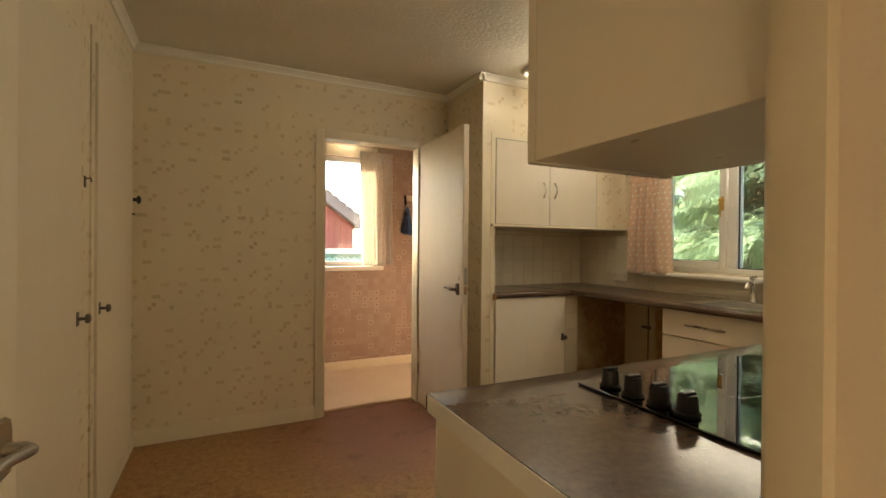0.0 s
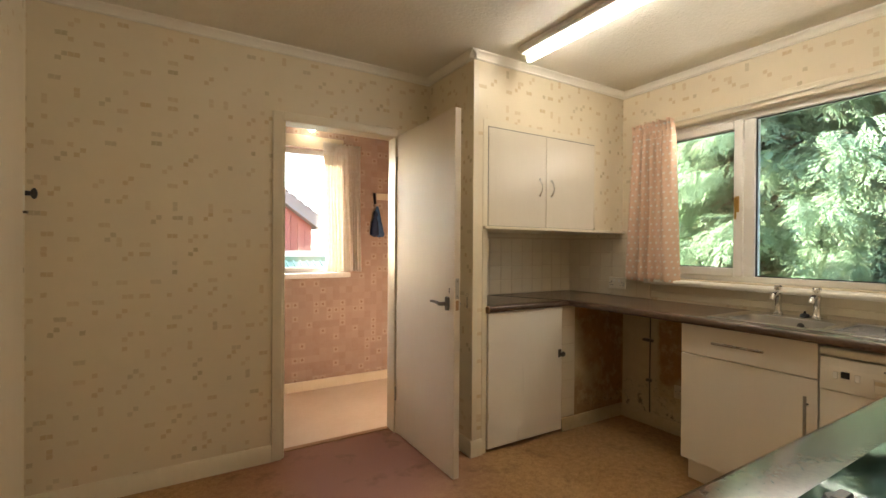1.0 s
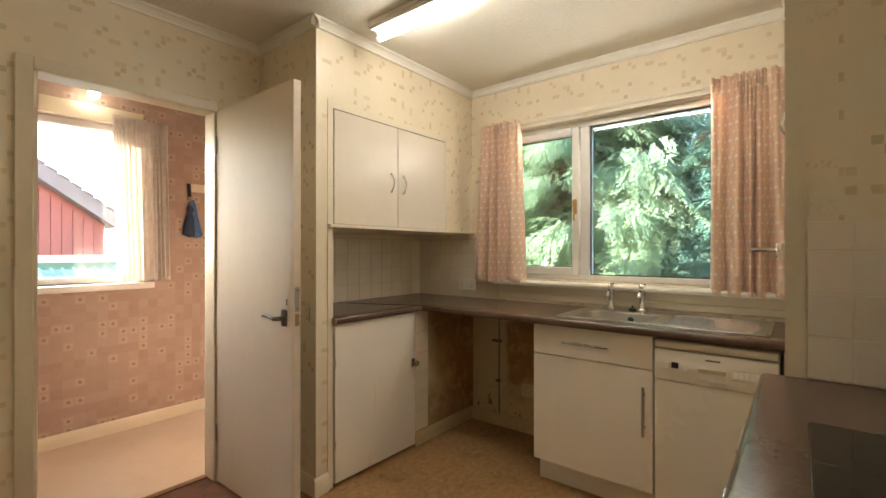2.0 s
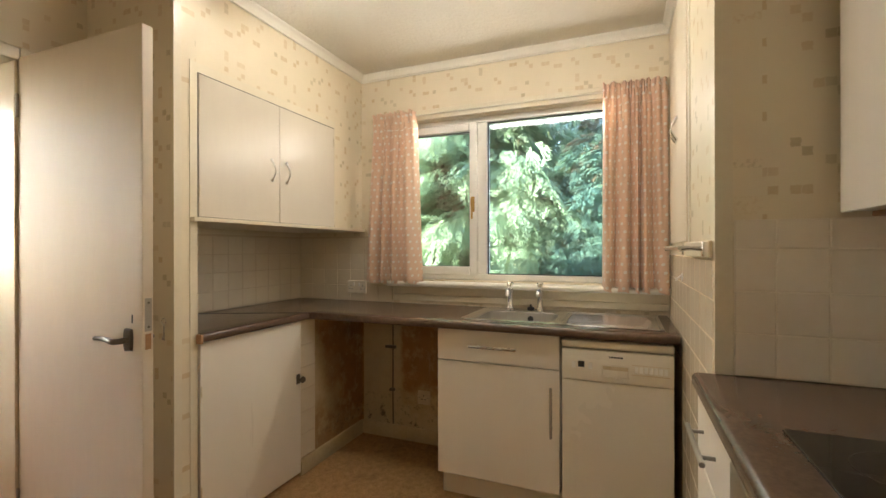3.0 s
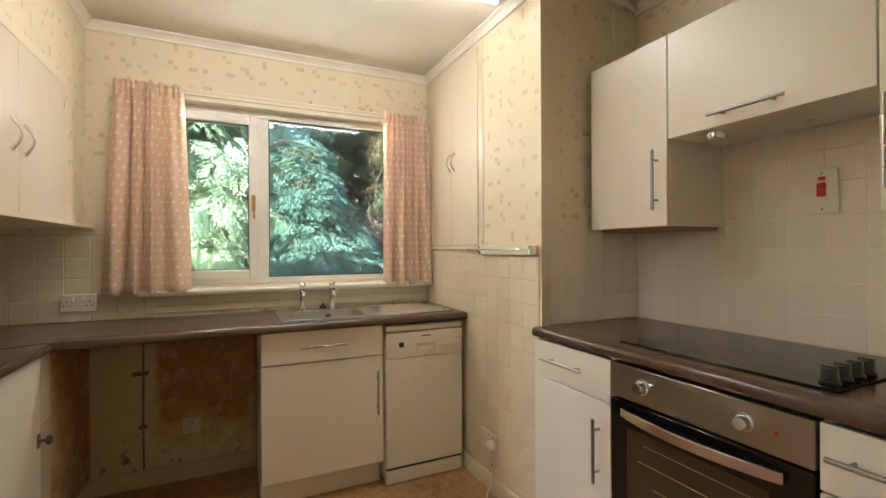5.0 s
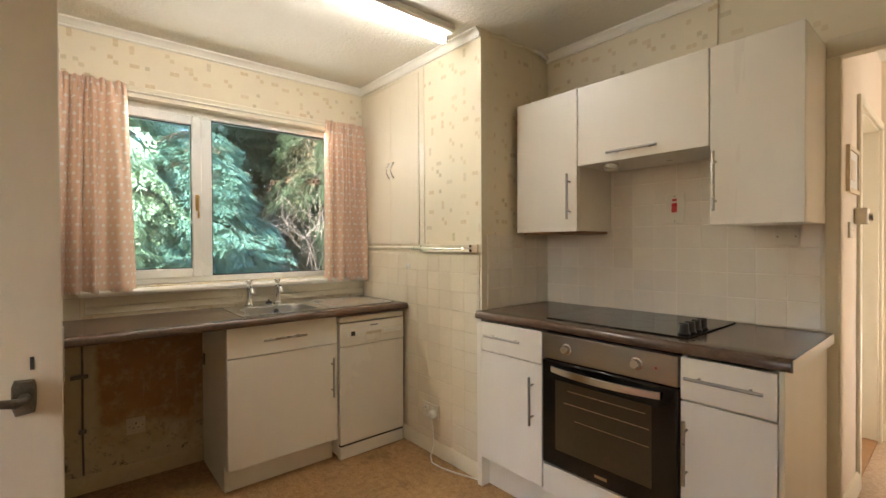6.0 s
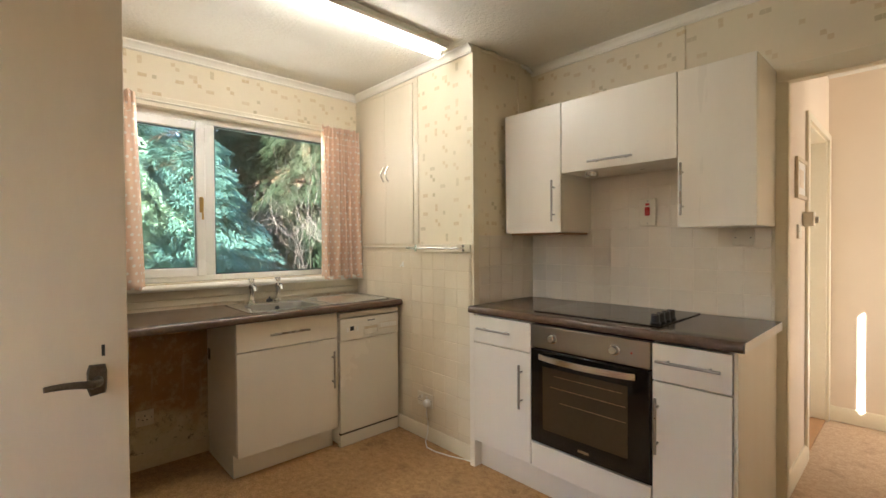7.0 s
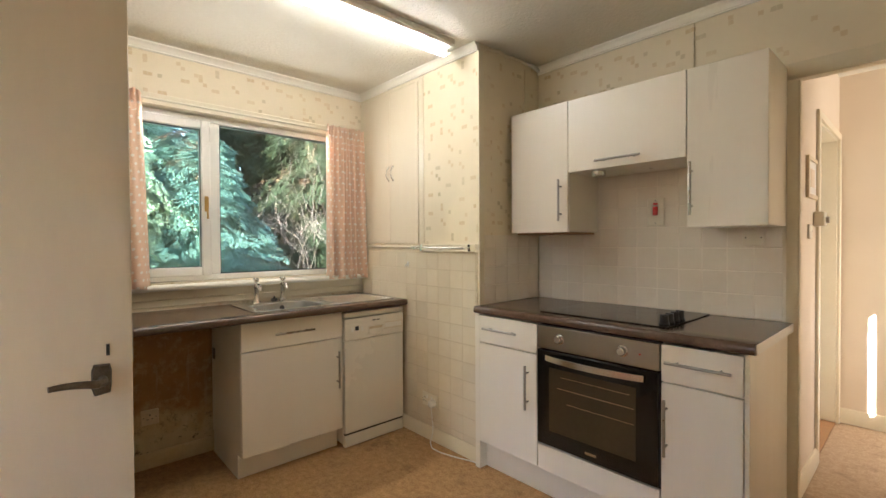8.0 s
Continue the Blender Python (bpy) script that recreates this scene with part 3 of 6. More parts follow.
# unseen hall wall added to shade the jamb; its tall slot shapes the sun strip
SY, SZ = 0.33 + 0.6575 * SUN.y / -SUN.x, 0.6575 * SUN.z / -SUN.x
structure("wall_hall_inner", boxes((1.355, 1.37, 1.20, SY - 0.045, 0, H), (1.355, 1.37, SY + 0.045, 1.915, 0, H), (1.355, 1.37, SY - 0.045, SY + 0.045, 0, 0.08 + SZ), (1.355, 1.37, SY - 0.045, SY + 0.045, 0.77 + SZ, H), (1.27, 1.355, 1.20, 1.30, 0, H), (1.27, 1.355, 1.62, 1.93, 0, H), (1.27, 1.355, 1.30, 1.62, 0, 0.5), (1.27, 1.355, 1.30, 1.62, 2.1, H)), M["hall"], "unseen warm cream hall wall with a narrow slot added for the sun strip", "wall")
structure("wall_hall_west", boxes((0.5, 0.6, 0.33, 1.2, 0, H), (0.6, 1.27, 1.10, 1.20, 0, H)), M["hall"], "warm cream painted hall wall", "wall")

# the outside of the house, out of view: a roof added to shade the garden
bm = bmesh.new()
extrude(bm, [(0.1, 2.56), (1.5, 5.3), (5.35, 2.62), (5.35, 2.56)], "y", -3.0, 6.75)
structure("roof", bm, M["slate"], "unseen brown tiled pitched roof added to shade the garden", "roof")
structure("outer_wall", boxes((4.0, 4.98, -3.0, 0.2, -0.3, 2.55)), M["harl"], "rendered outer wall of the house", "wall")


def cornice(run, a, b, at, out):
    """A run of painted coving. run: its axis; at: the wall's face; out: +1 or -1 away from the wall."""
    bm = bmesh.new()
    prof = [(0, H - 0.046), (0.012, H - 0.046), (0.014, H - 0.040), (0.010, H - 0.036), (0.016, H - 0.022), (0.028, H - 0.012), (0.036, H - 0.008), (0.038, H - 0.002), (0.038, H), (0, H)]
    extrude(bm, [(at + out * u, v) for u, v in prof], run, a, b)
    return structure("cornice", bm, M["coving"], "white painted coving under the ceiling", "cornice")


cornice("x", XW, XJN, YN, -1)
cornice("y", YS, YN, XW, 1)
cornice("y", YA - 0.038, YN, XJN, -1)
cornice("x", XJN - 0.038, XE, YA, -1)
cornice("y", YB, YA, XE, -1)
cornice("x", XJS, XE, YB, 1)
cornice("x", XW, XJS, YS, 1)


def skirting(run, a, b, at, out, h=0.095, mat="gloss", z=0.0):
    bm = bmesh.new()
    prof = [(0, 0), (0.016, 0), (0.016, h - 0.012), (0.008, h), (0, h)]
    extrude(bm, [(at + out * u, v + z) for u, v in prof], run, a, b)
    return structure("baseboard", bm, M[mat], "cream painted skirting board", "skirting")


skirting("x", XW, 2.345, YN, -1)
skirting("y", YS, YN - 0.016, XW, 1, 0.08)
skirting("y", YA + 0.0, YN, XJN, -1)
skirting("x", XJN - 0.016, 3.445, YA, -1)
skirting("x", 4.108, XE, YA, -1, 0.085, "oldpaint")
skirting("y", 3.66, YA - 0.016, XE, -1, 0.085, "oldpaint")
skirting("x", XJS - 0.004, 4.24, YB, 1, 0.085)
skirting("x", 1.8, 4.2, 6.38, -1, 0.085, z=-0.06)
skirting("x", 0.6, 2.2, 0.33, 1, 0.10)
skirting("y", 1.245, 1.915, 2.2, -1, 0.10)
# corner beads of the two piers
structure("trim", boxes((XJN - 0.004, XJN + 0.03, YA - 0.006, YA + 0.004, 0.095, 2.35)), M["gloss"], "painted corner bead", "trim")
structure("trim", boxes((XJS - 0.006, XJS + 0.004, YB - 0.035, YB + 0.006, 0.0, 2.35)), M["gloss"], "painted corner bead", "trim")
# thin joint strips in the paper above the wall units
structure("trim", boxes((2.565, 2.580, YS, YS + 0.008, 2.02, 2.352)), M["paper_x"], "papered joint strip", "trim")
structure("trim", boxes((XJS - 0.008, XJS, 2.17, 2.185, 1.32, 2.352)), M["paper_y"], "papered joint strip", "trim")
# rough filler where the coving is missing at the pier
bm = bmesh.new()
rnd = random.Random(4)
pts = [(XJS - 0.012 - 0.012 * rnd.random(), 2.05 + 0.045 * k, H - 0.010 - 0.016 * rnd.random()) for k in range(12)]
tube(bm, pts, [0.005 + 0.006 * rnd.random() for _ in pts], 7)
structure("trim", bm, M["gloss"], "lumpy filler along the ceiling joint", "trim")
bm = bmesh.new()
tube(bm, [(XJS - 0.02, 2.06, H - 0.03), (XJS - 0.035, 2.14, H - 0.022), (XJS - 0.02, 2.20, H - 0.018)], [0.011, 0.014, 0.008], 8)
structure("trim", bm, M["upvc"], "stub of broken white coving", "trim")


# ---- doors and joinery ----
def lining(name, rows, label):
    bm = bmesh.new()
    for r in rows:
        box(bm, *r, bev=0.003)
    return structure(name, bm, M["gloss"], label, "door frame")


lining("trim_utility_door", [(2.345, 2.402, 4.994, YN, 0, 2.02), (3.133, 3.19, 4.994, YN, 0, 2.02), (2.402, 3.133, 4.994, YN, 1.968, 2.02)], "cream painted architrave of the utility doorway")
lining("frame_utility_door", [(2.40, 2.418, YN, 5.125, 0, 1.985), (3.122, 3.135, YN, 5.125, 0, 1.985), (2.418, 3.122, YN, 5.125, 1.968, 1.985)], "cream painted lining of the utility doorway")
bm = boxes((1.33, 1.372, YS, YS + 0.010, 0, 2.036, 0.003), (1.37, 1.385, 1.93, YS, 0, 1.965, 0.002), (1.37, 2.19, 1.975, YS + 0.004, 1.965, 2.036, 0.003))
extrude(bm, [(2.148, 1.975), (2.148, 2.008), (2.1505, 2.012), (2.156, 2.013), (2.160, 2.0185), (2.190, 2.034), (2.190, 1.975)], "z", 0, 1.965)
structure("trim_hall_door", bm, M["gloss"], "cream painted splayed architrave of the hall doorway", "door frame")
lining("trim_hall_room_door", [(2.184, 2.2, 1.188, 1.245, 0, 2.0), (2.184, 2.2, 0.347, 0.402, 0, 2.0), (2.184, 2.2, 0.402, 1.188, 1.955, 2.0), (2.2, 2.345, 0.400, 0.416, 0.012, 1.955), (2.2, 2.345, 1.174, 1.190, 0.012, 1.955), (2.2, 2.345, 0.416, 1.174, 1.945, 1.97)], "white painted architrave of a closed hall door")
structure("threshold", boxes((2.418, 3.122, 5.085, 5.125, 0.0, 0.006)), M["wood"], "worn wooden threshold strip", "threshold")
structure("threshold", boxes((2.202, 2.345, 0.402, 1.188, -0.002, 0.011)), M["wood"], "varnished wooden threshold under a hall door", "threshold")


def lever(parent, c, out, along, mat="bronze", scale=1.0):
    """A lever handle with a shaped back plate; c: the spindle, out: away from the leaf, along: the lever's way."""
    c, out, along = Vector(c), Vector(out), Vector(along)
    up = Vector((0, 0, 1))
    bm = bmesh.new()
    rows = [(-0.030, -0.020), (-0.026, -0.036), (0.024, -0.040), (0.034, -0.020), (0.034, 0.022), (0.026, 0.038), (-0.026, 0.036), (-0.032, 0.018)]
    lo = [bm.verts.new(c + along * (u * 0.62) * scale + up * v * scale + out * 0.001) for u, v in rows]
    hi = [bm.verts.new(c + along * (u * 0.52) * scale + up * (v * 0.92) * scale + out * 0.010) for u, v in rows]
    for i in range(8):
        bm.faces.new((lo[i], lo[(i + 1) % 8], hi[(i + 1) % 8], hi[i]))
    bm.faces.new(hi), bm.faces.new(lo[::-1])
    plate = part("back_plate", bm, M[mat], parent, "dark bronze back plate")
    bm = bmesh.new()
    pts = [c + out * 0.006, c + out * 0.035, c + out * 0.048 + along * 0.012]
    pts += [c + out * (0.050 - 0.006 * math.sin(math.pi * k / 8)) + along * (0.012 + 0.088 * k / 8) * scale + up * 0.007 * math.sin(math.pi * k / 14) for k in range(1, 9)]
    tube(bm, pts, [0.011, 0.010, 0.010] + [0.0095 - 0.0004 * k for k in range(8)], 12)
    return part("lever", bm, M[mat], parent, "dark bronze lever handle")


KEY_Y, KEY_Z = 4.52, 0.950
utility_door = thing("door_utility", (3.149, 5.0, 0.0), "open cream painted flush door with bronze lever handle", "door")
part("leaf", boxes((3.131, 3.168, 4.289, 5.0, 0.008, 1.981, 0.002)), M["doorleaf"], utility_door)
lever(utility_door, (3.131, 4.352, 0.936), (-1, 0, 0), (0, 1, 0))
lever(utility_door, (3.168, 4.358, 0.93), (1, 0, 0), (0, 1, 0))
part("lock_plate", boxes((3.138, 3.161, 4.2865, 4.2895, 0.965, 1.075, 0.0008)), M["steel"], utility_door, "worn steel lock plate")
for z in (0.98, 1.06):
    bm = bmesh.new()
    cyl(bm, (3.1495, 4.2868, z), (3.1495, 4.2855, z), 0.004, 10)
    part("screw", bm, M["bronze"], utility_door)
part("latch_pocket", boxes((3.140, 3.159, 4.2868, 4.2892, 0.905, 0.957)), M["wood"], utility_door, "bare wooden latch pocket")
part("keyhole", boxes((3.1303, 3.1312, 4.336, 4.343, 0.992, 1.020, 0.0003)), M["black"], utility_door, "small dark keyhole")
ky = thing("hanging_key", (3.372, KEY_Y, KEY_Z - 0.075), "small steel key hung on a wall pin", "key")
bm = bmesh.new()
tube(bm, [(3.370, KEY_Y + 0.013 * math.sin(a * math.pi / 6), KEY_Z + 0.013 * math.cos(a * math.pi / 6)) for a in range(13)], 0.0018, 6)
part("bow", bm, M["chrome"], ky)
bm = bmesh.new()
cyl(bm, (3.371, KEY_Y, KEY_Z - 0.012), (3.371, KEY_Y, KEY_Z - 0.075), 0.003, 8)
box(bm, 3.3695, 3.3725, KEY_Y, KEY_Y + 0.011, KEY_Z - 0.074, KEY_Z - 0.060)
cyl(bm, (3.376, KEY_Y, KEY_Z + 0.010), (3.362, KEY_Y, KEY_Z + 0.012), 0.002, 8)
part("shank", bm, M["chrome"], ky)
for z in (0.22, 1.75):
    bm = bmesh.new()
    cyl(bm, (3.128, 5.003, z), (3.128, 5.003, z + 0.09), 0.006, 10)
    part("hinge", bm, M["steel"], utility_door, "painted steel hinge")

# hall door, folded back into the kitchen
hall_door = thing("door_hall", (1.392, 2.045, 0.0), "open cream painted flush door folded back into the kitchen", "door")
bm = bmesh.new()
box(bm, -0.036, 0.0, 0.0, 0.755, 0.008, 1.965, 0.002)
bmesh.ops.transform(bm, matrix=pose(1.392, 2.045, 0, 0, 0, -7), verts=bm.verts)
part("leaf", bm, M["doorpaint"], hall_door)
_d = pose(0, 0, 0, 0, 0, -7)
lever(hall_door, pose(1.392, 2.045, 0, 0, 0, -7) @ Vector((0.0, 0.70, 0.885)), _d @ Vector((1, 0, 0)), _d @ Vector((0, -1, 0)), "steel", 1.25)

# door of another room, closed, in the hall
room_door = thing("door_hall_room", (2.32, 0.795, 0.012), "closed white flush door in the hall", "door")
part("leaf", boxes((2.305, 2.340, 0.418, 1.172, 0.014, 1.943, 0.002)), M["upvc"], room_door)


# ---- fitted cupboards in the kitchen walls ----
def knob(parent, c, out):
    c, out = Vector(c), Vector(out)
    bm = bmesh.new()
    box(bm, c.x - 0.003 if out.x else c.x - 0.014, c.x + 0.003 if out.x else c.x + 0.014, c.y - 0.014 if out.x else c.y - 0.003, c.y + 0.014 if out.x else c.y + 0.003, c.z - 0.026, c.z + 0.026, 0.002)
    cyl(bm, c, c + out * 0.028, 0.006, 10)
    lathe(bm, [(0.004, 0.022), (0.016, 0.026), (0.018, 0.033), (0.013, 0.040), (0.003, 0.042)], Matrix.Translation(c) @ out.to_track_quat("Z", "Y").to_matrix().to_4x4(), 14)
    return part("knob", bm, M["bronze"], parent, "dark bronze cupboard latch")


def hinges(parent, spots, run):
    for x, y, z in spots:
        bm = bmesh.new()
        cyl(bm, (x, y, z), (x, y, z + 0.045), 0.003, 8)
        part("hinge", bm, M["gloss"], parent, "small painted hinge")


for y0, y1, top, ky in ((3.02, 3.90, 1.955, 3.872), (4.15, 4.90, 2.055, 4.185)):
    c = thing("built_in_cupboard", (XW, (y0 + y1) / 2, 0), "tall built-in cupboard door painted cream, closed", "cupboard", "west cupboards")
    part("door", boxes((XW, XW + 0.018, y0 + 0.003, y1 - 0.003, 0.085, top, 0.002)), M["doorpaint"], c)
    bm = boxes((XW, XW + 0.007, y0 - 0.05, y0, 0.08, top + 0.05), (XW, XW + 0.007, y1, y1 + 0.05, 0.08, top + 0.05), (XW, XW + 0.007, y0, y1, top + 0.004, top + 0.05))
    part("frame", bm, M["paper_y"], c, "papered door frame")
    knob(c, (XW + 0.018, ky, 0.93), (1, 0, 0))
bm = bmesh.new()
box(bm, XW, XW + 0.006, 4.02, 4.035, 1.43, 1.475, 0.001)
tube(bm, [(XW + 0.005, 4.027, 1.465), (XW + 0.022, 4.027, 1.468), (XW + 0.024, 4.027, 1.452)], 0.003, 8)
solid("wall_hook", bm, M["bronze"], "small bronze hook on the cupboard frame", "hook")
o = thing("can_opener_bracket", (XW + 0.02, 4.93, 1.38), "small cream wall bracket with a black knob", "bracket")
part("plate", boxes((XW, XW + 0.014, 4.905, 4.945, 1.385, 1.50, 0.003)), M["plasticw"], o)
bm = bmesh.new()
box(bm, XW, XW + 0.030, 4.900, 4.925, 1.375, 1.386, 0.001)
part("hook", bm, M["bronze"], o, "small dark metal hook")
bm = bmesh.new()
cyl(bm, (XW + 0.005, 4.965, 1.468), (XW + 0.035, 4.965, 1.468), 0.011, 12)
ball(bm, (XW + 0.040, 4.965, 1.468), 0.021, 14, (0.6, 0.8, 1.2))
part("knob", bm, M["black"], o, "black plastic knob")

# upper cupboard in the bay
uc = thing("wall_cupboard", (3.95, YA, 1.355), "white painted recessed double cupboard with bow handles", "cupboard")
part("frame", boxes((3.445, 3.480, YA - 0.003, YA, 0.0, 2.013), (3.480, 4.437, YA - 0.003, YA, 1.9735, 2.013), (4.4235, 4.437, YA - 0.003, YA, 1.385, 1.9735)), M["gloss"], uc)
part("carcass", boxes((3.480, 4.423, YA + 0.002, 4.98, 1.371, 1.378), (3.480, 4.423, YA + 0.48, 4.98, 1.378, 1.99)), M["dark"], uc)
part("soffit", boxes((3.445, 4.738, YA - 0.028, 4.983, 1.352, 1.370, 0.002)), M["gloss"], uc, "painted board under the cupboard")
part("gap", boxes((3.480, 4.423, YA - 0.001, YA + 0.001, 1.9690, 1.9735), (4.4195, 4.4235, YA - 0.001, YA + 0.001, 1.373, 1.969), (3.480, 3.4845, YA - 0.001, YA + 0.001, 1.373, 1.969)), M["dark"], uc, "dark gap round the doors")
for x0, x1 in ((3.484, 3.954), (3.958, 4.420)):
    d = part("door", boxes((x0, x1, YA - 0.006, YA + 0.002, 1.373, 1.969, 0.0015)), M["cupboard"], uc)
    hx = 3.896 if x0 < 3.9 else 4.000
    bow_handle(d, (hx, YA - 0.006, 1.632), (0, -0.028, 0))
    xs = x0 + 0.004 if x0 < 3.9 else x1 - 0.004
    hinges(d, [(xs, YA - 0.007, 1.46), (xs, YA - 0.007, 1.86)], "z")

# lower cupboard in the bay
lc = thing("base_cupboard", (3.80, YA, 0.0), "white painted low cupboard door with a dark latch", "cupboard")
d = part("door", boxes((3.484, 4.104, YA - 0.014, YA + 0.004, 0.022, 0.846, 0.002)), M["white"], lc)
part("carcass", boxes((3.480, 4.108, YA + 0.3, YA + 0.32, 0.0, 0.85)), M["dark"], lc)
knob(d, (4.082, YA - 0.014, 0.535), (0, -1, 0))
hinges(d, [(3.487, YA - 0.016, 0.20), (3.487, YA - 0.016, 0.62)], "z")

# tall cupboard in the bay's south wall
tc = thing("tall_wall_cupboard", (4.35, YB, 1.25), "cream painted flush double wall cupboard with bow handles", "cupboard")
part("frame", boxes((3.990, 4.036, YB, YB + 0.004, 1.248, 2.35), (4.036, 4.735, YB, YB + 0.004, 2.330, 2.35), (4.672, 4.735, YB, YB + 0.004, 1.248, 2.33)), M["gloss"], tc)
for x0, x1, hx in ((4.040, 4.3536, 4.312), (4.3544, 4.668, 4.366)):
    d = part("door", boxes((x0, x1, YB - 0.004, YB + 0.009, 1.262, 2.326, 0.002)), M["doorpaint"], tc)
    bow_handle(d, (hx, YB + 0.009, 1.755), (0, 0.026, 0), 0.095)
structure("trim", boxes((4.0, 4.735, YB, YB + 0.014, 1.234, 1.248, 0.003)), M["gloss"], "painted dado strip", "trim")

# ---- window over the sink ----
w1 = thing("window_1", (4.82, 3.46, 1.04), "white plastic double-glazed window with one opening sash", "window", kind="structure")
FX0, FX1 = 4.795, 4.865
bm = boxes((FX0, FX1, 2.722, 4.198, 2.018, 2.058, 0.004), (FX0, FX1, 2.722, 4.198, 1.042, 1.078, 0.004), (FX0, FX1, 2.722, 2.775, 1.078, 2.018, 0.004), (FX0, FX1, 4.150, 4.198, 1.078, 2.018, 0.004), (FX0, FX1, 3.607, 3.672, 1.078, 2.018, 0.004))
part("window_frame", bm, M["upvc"], w1)
bm = boxes((4.778, 4.85, 3.664, 3.716, 1.072, 2.024, 0.006), (4.778, 4.85, 4.118, 4.158, 1.072, 2.024, 0.006), (4.778, 4.85, 3.716, 4.118, 1.970, 2.024, 0.006), (4.778, 4.85, 3.716, 4.118, 1.072, 1.126, 0.006))
sash = part("sash", bm, M["upvc"], w1)
bm = boxes((4.800, 4.806, 3.712, 3.720, 1.124, 1.972), (4.800, 4.806, 4.114, 4.122, 1.124, 1.972), (4.800, 4.806, 3.720, 4.114, 1.122, 1.130), (4.800, 4.806, 3.720, 4.114, 1.966, 1.974))
part("gasket", bm, M["black"], sash, "black rubber seal")
p = part("pane", boxes((4.822, 4.826, 3.716, 4.118, 1.126, 1.970)), M["pane"], w1)
p.visible_shadow = False
p = part("pane", boxes((4.826, 4.830, 2.775, 3.607, 1.078, 2.018)), M["pane"], w1)
p.visible_shadow = False
for y0, y1, z0, z1 in ((3.716, 4.118, 1.126, 1.970), (2.775, 3.607, 1.078, 2.018)):
    p = part("pane", boxes((4.843, 4.847, y0, y1, z0, z1)), M["pane"], w1)
    p.visible_shadow = False
bm = boxes((4.812, 4.818, 3.600, 3.609, 1.076, 2.020), (4.812, 4.818, 2.773, 2.782, 1.076, 2.020), (4.812, 4.818, 2.782, 3.600, 1.076, 1.084), (4.812, 4.818, 2.782, 3.600, 2.012, 2.020))
part("gasket", bm, M["black"], w1, "black rubber seal")
bm = boxes((4.768, 4.779, 3.681, 3.701, 1.465, 1.560, 0.003))
cyl(bm, (4.770, 3.691, 1.545), (4.748, 3.691, 1.545), 0.007, 12)
tube(bm, [(4.750, 3.691, 1.550), (4.746, 3.691, 1.52), (4.750, 3.690, 1.47), (4.748, 3.690, 1.42)], [0.007, 0.006, 0.005, 0.006], 10)
part("handle", bm, M["brass"], sash, "brass window handle")
bm = bmesh.new()
extrude(bm, [(4.665, 1.005), (4.660, 1.012), (4.660, 1.022), (4.667, 1.030), (4.86, 1.040), (4.86, 1.0), (4.675, 1.0)], "y", 2.604, 4.24)
part("window_sill", bm, M["coving"], w1)
lining("trim_window", [(4.722, XE, 2.604, 4.33, 2.055, 2.098), (4.732, XE, 2.604, 4.33, 2.098, 2.122), (4.728, XE, 2.604, 4.22, 0.905, 0.945), (4.732, XE, 2.604, 4.22, 0.945, 1.0)], "cream painted boards above and below the window")
structure("window_reveal", boxes((XE + 0.002, 4.795, 4.192, 4.199, 1.042, 2.058), (XE + 0.002, 4.795, 2.721, 2.728, 1.042, 2.058), (XE + 0.002, 4.795, 2.728, 4.192, 2.0525, 2.0595)), M["gloss"], "painted window reveal", "window reveal")


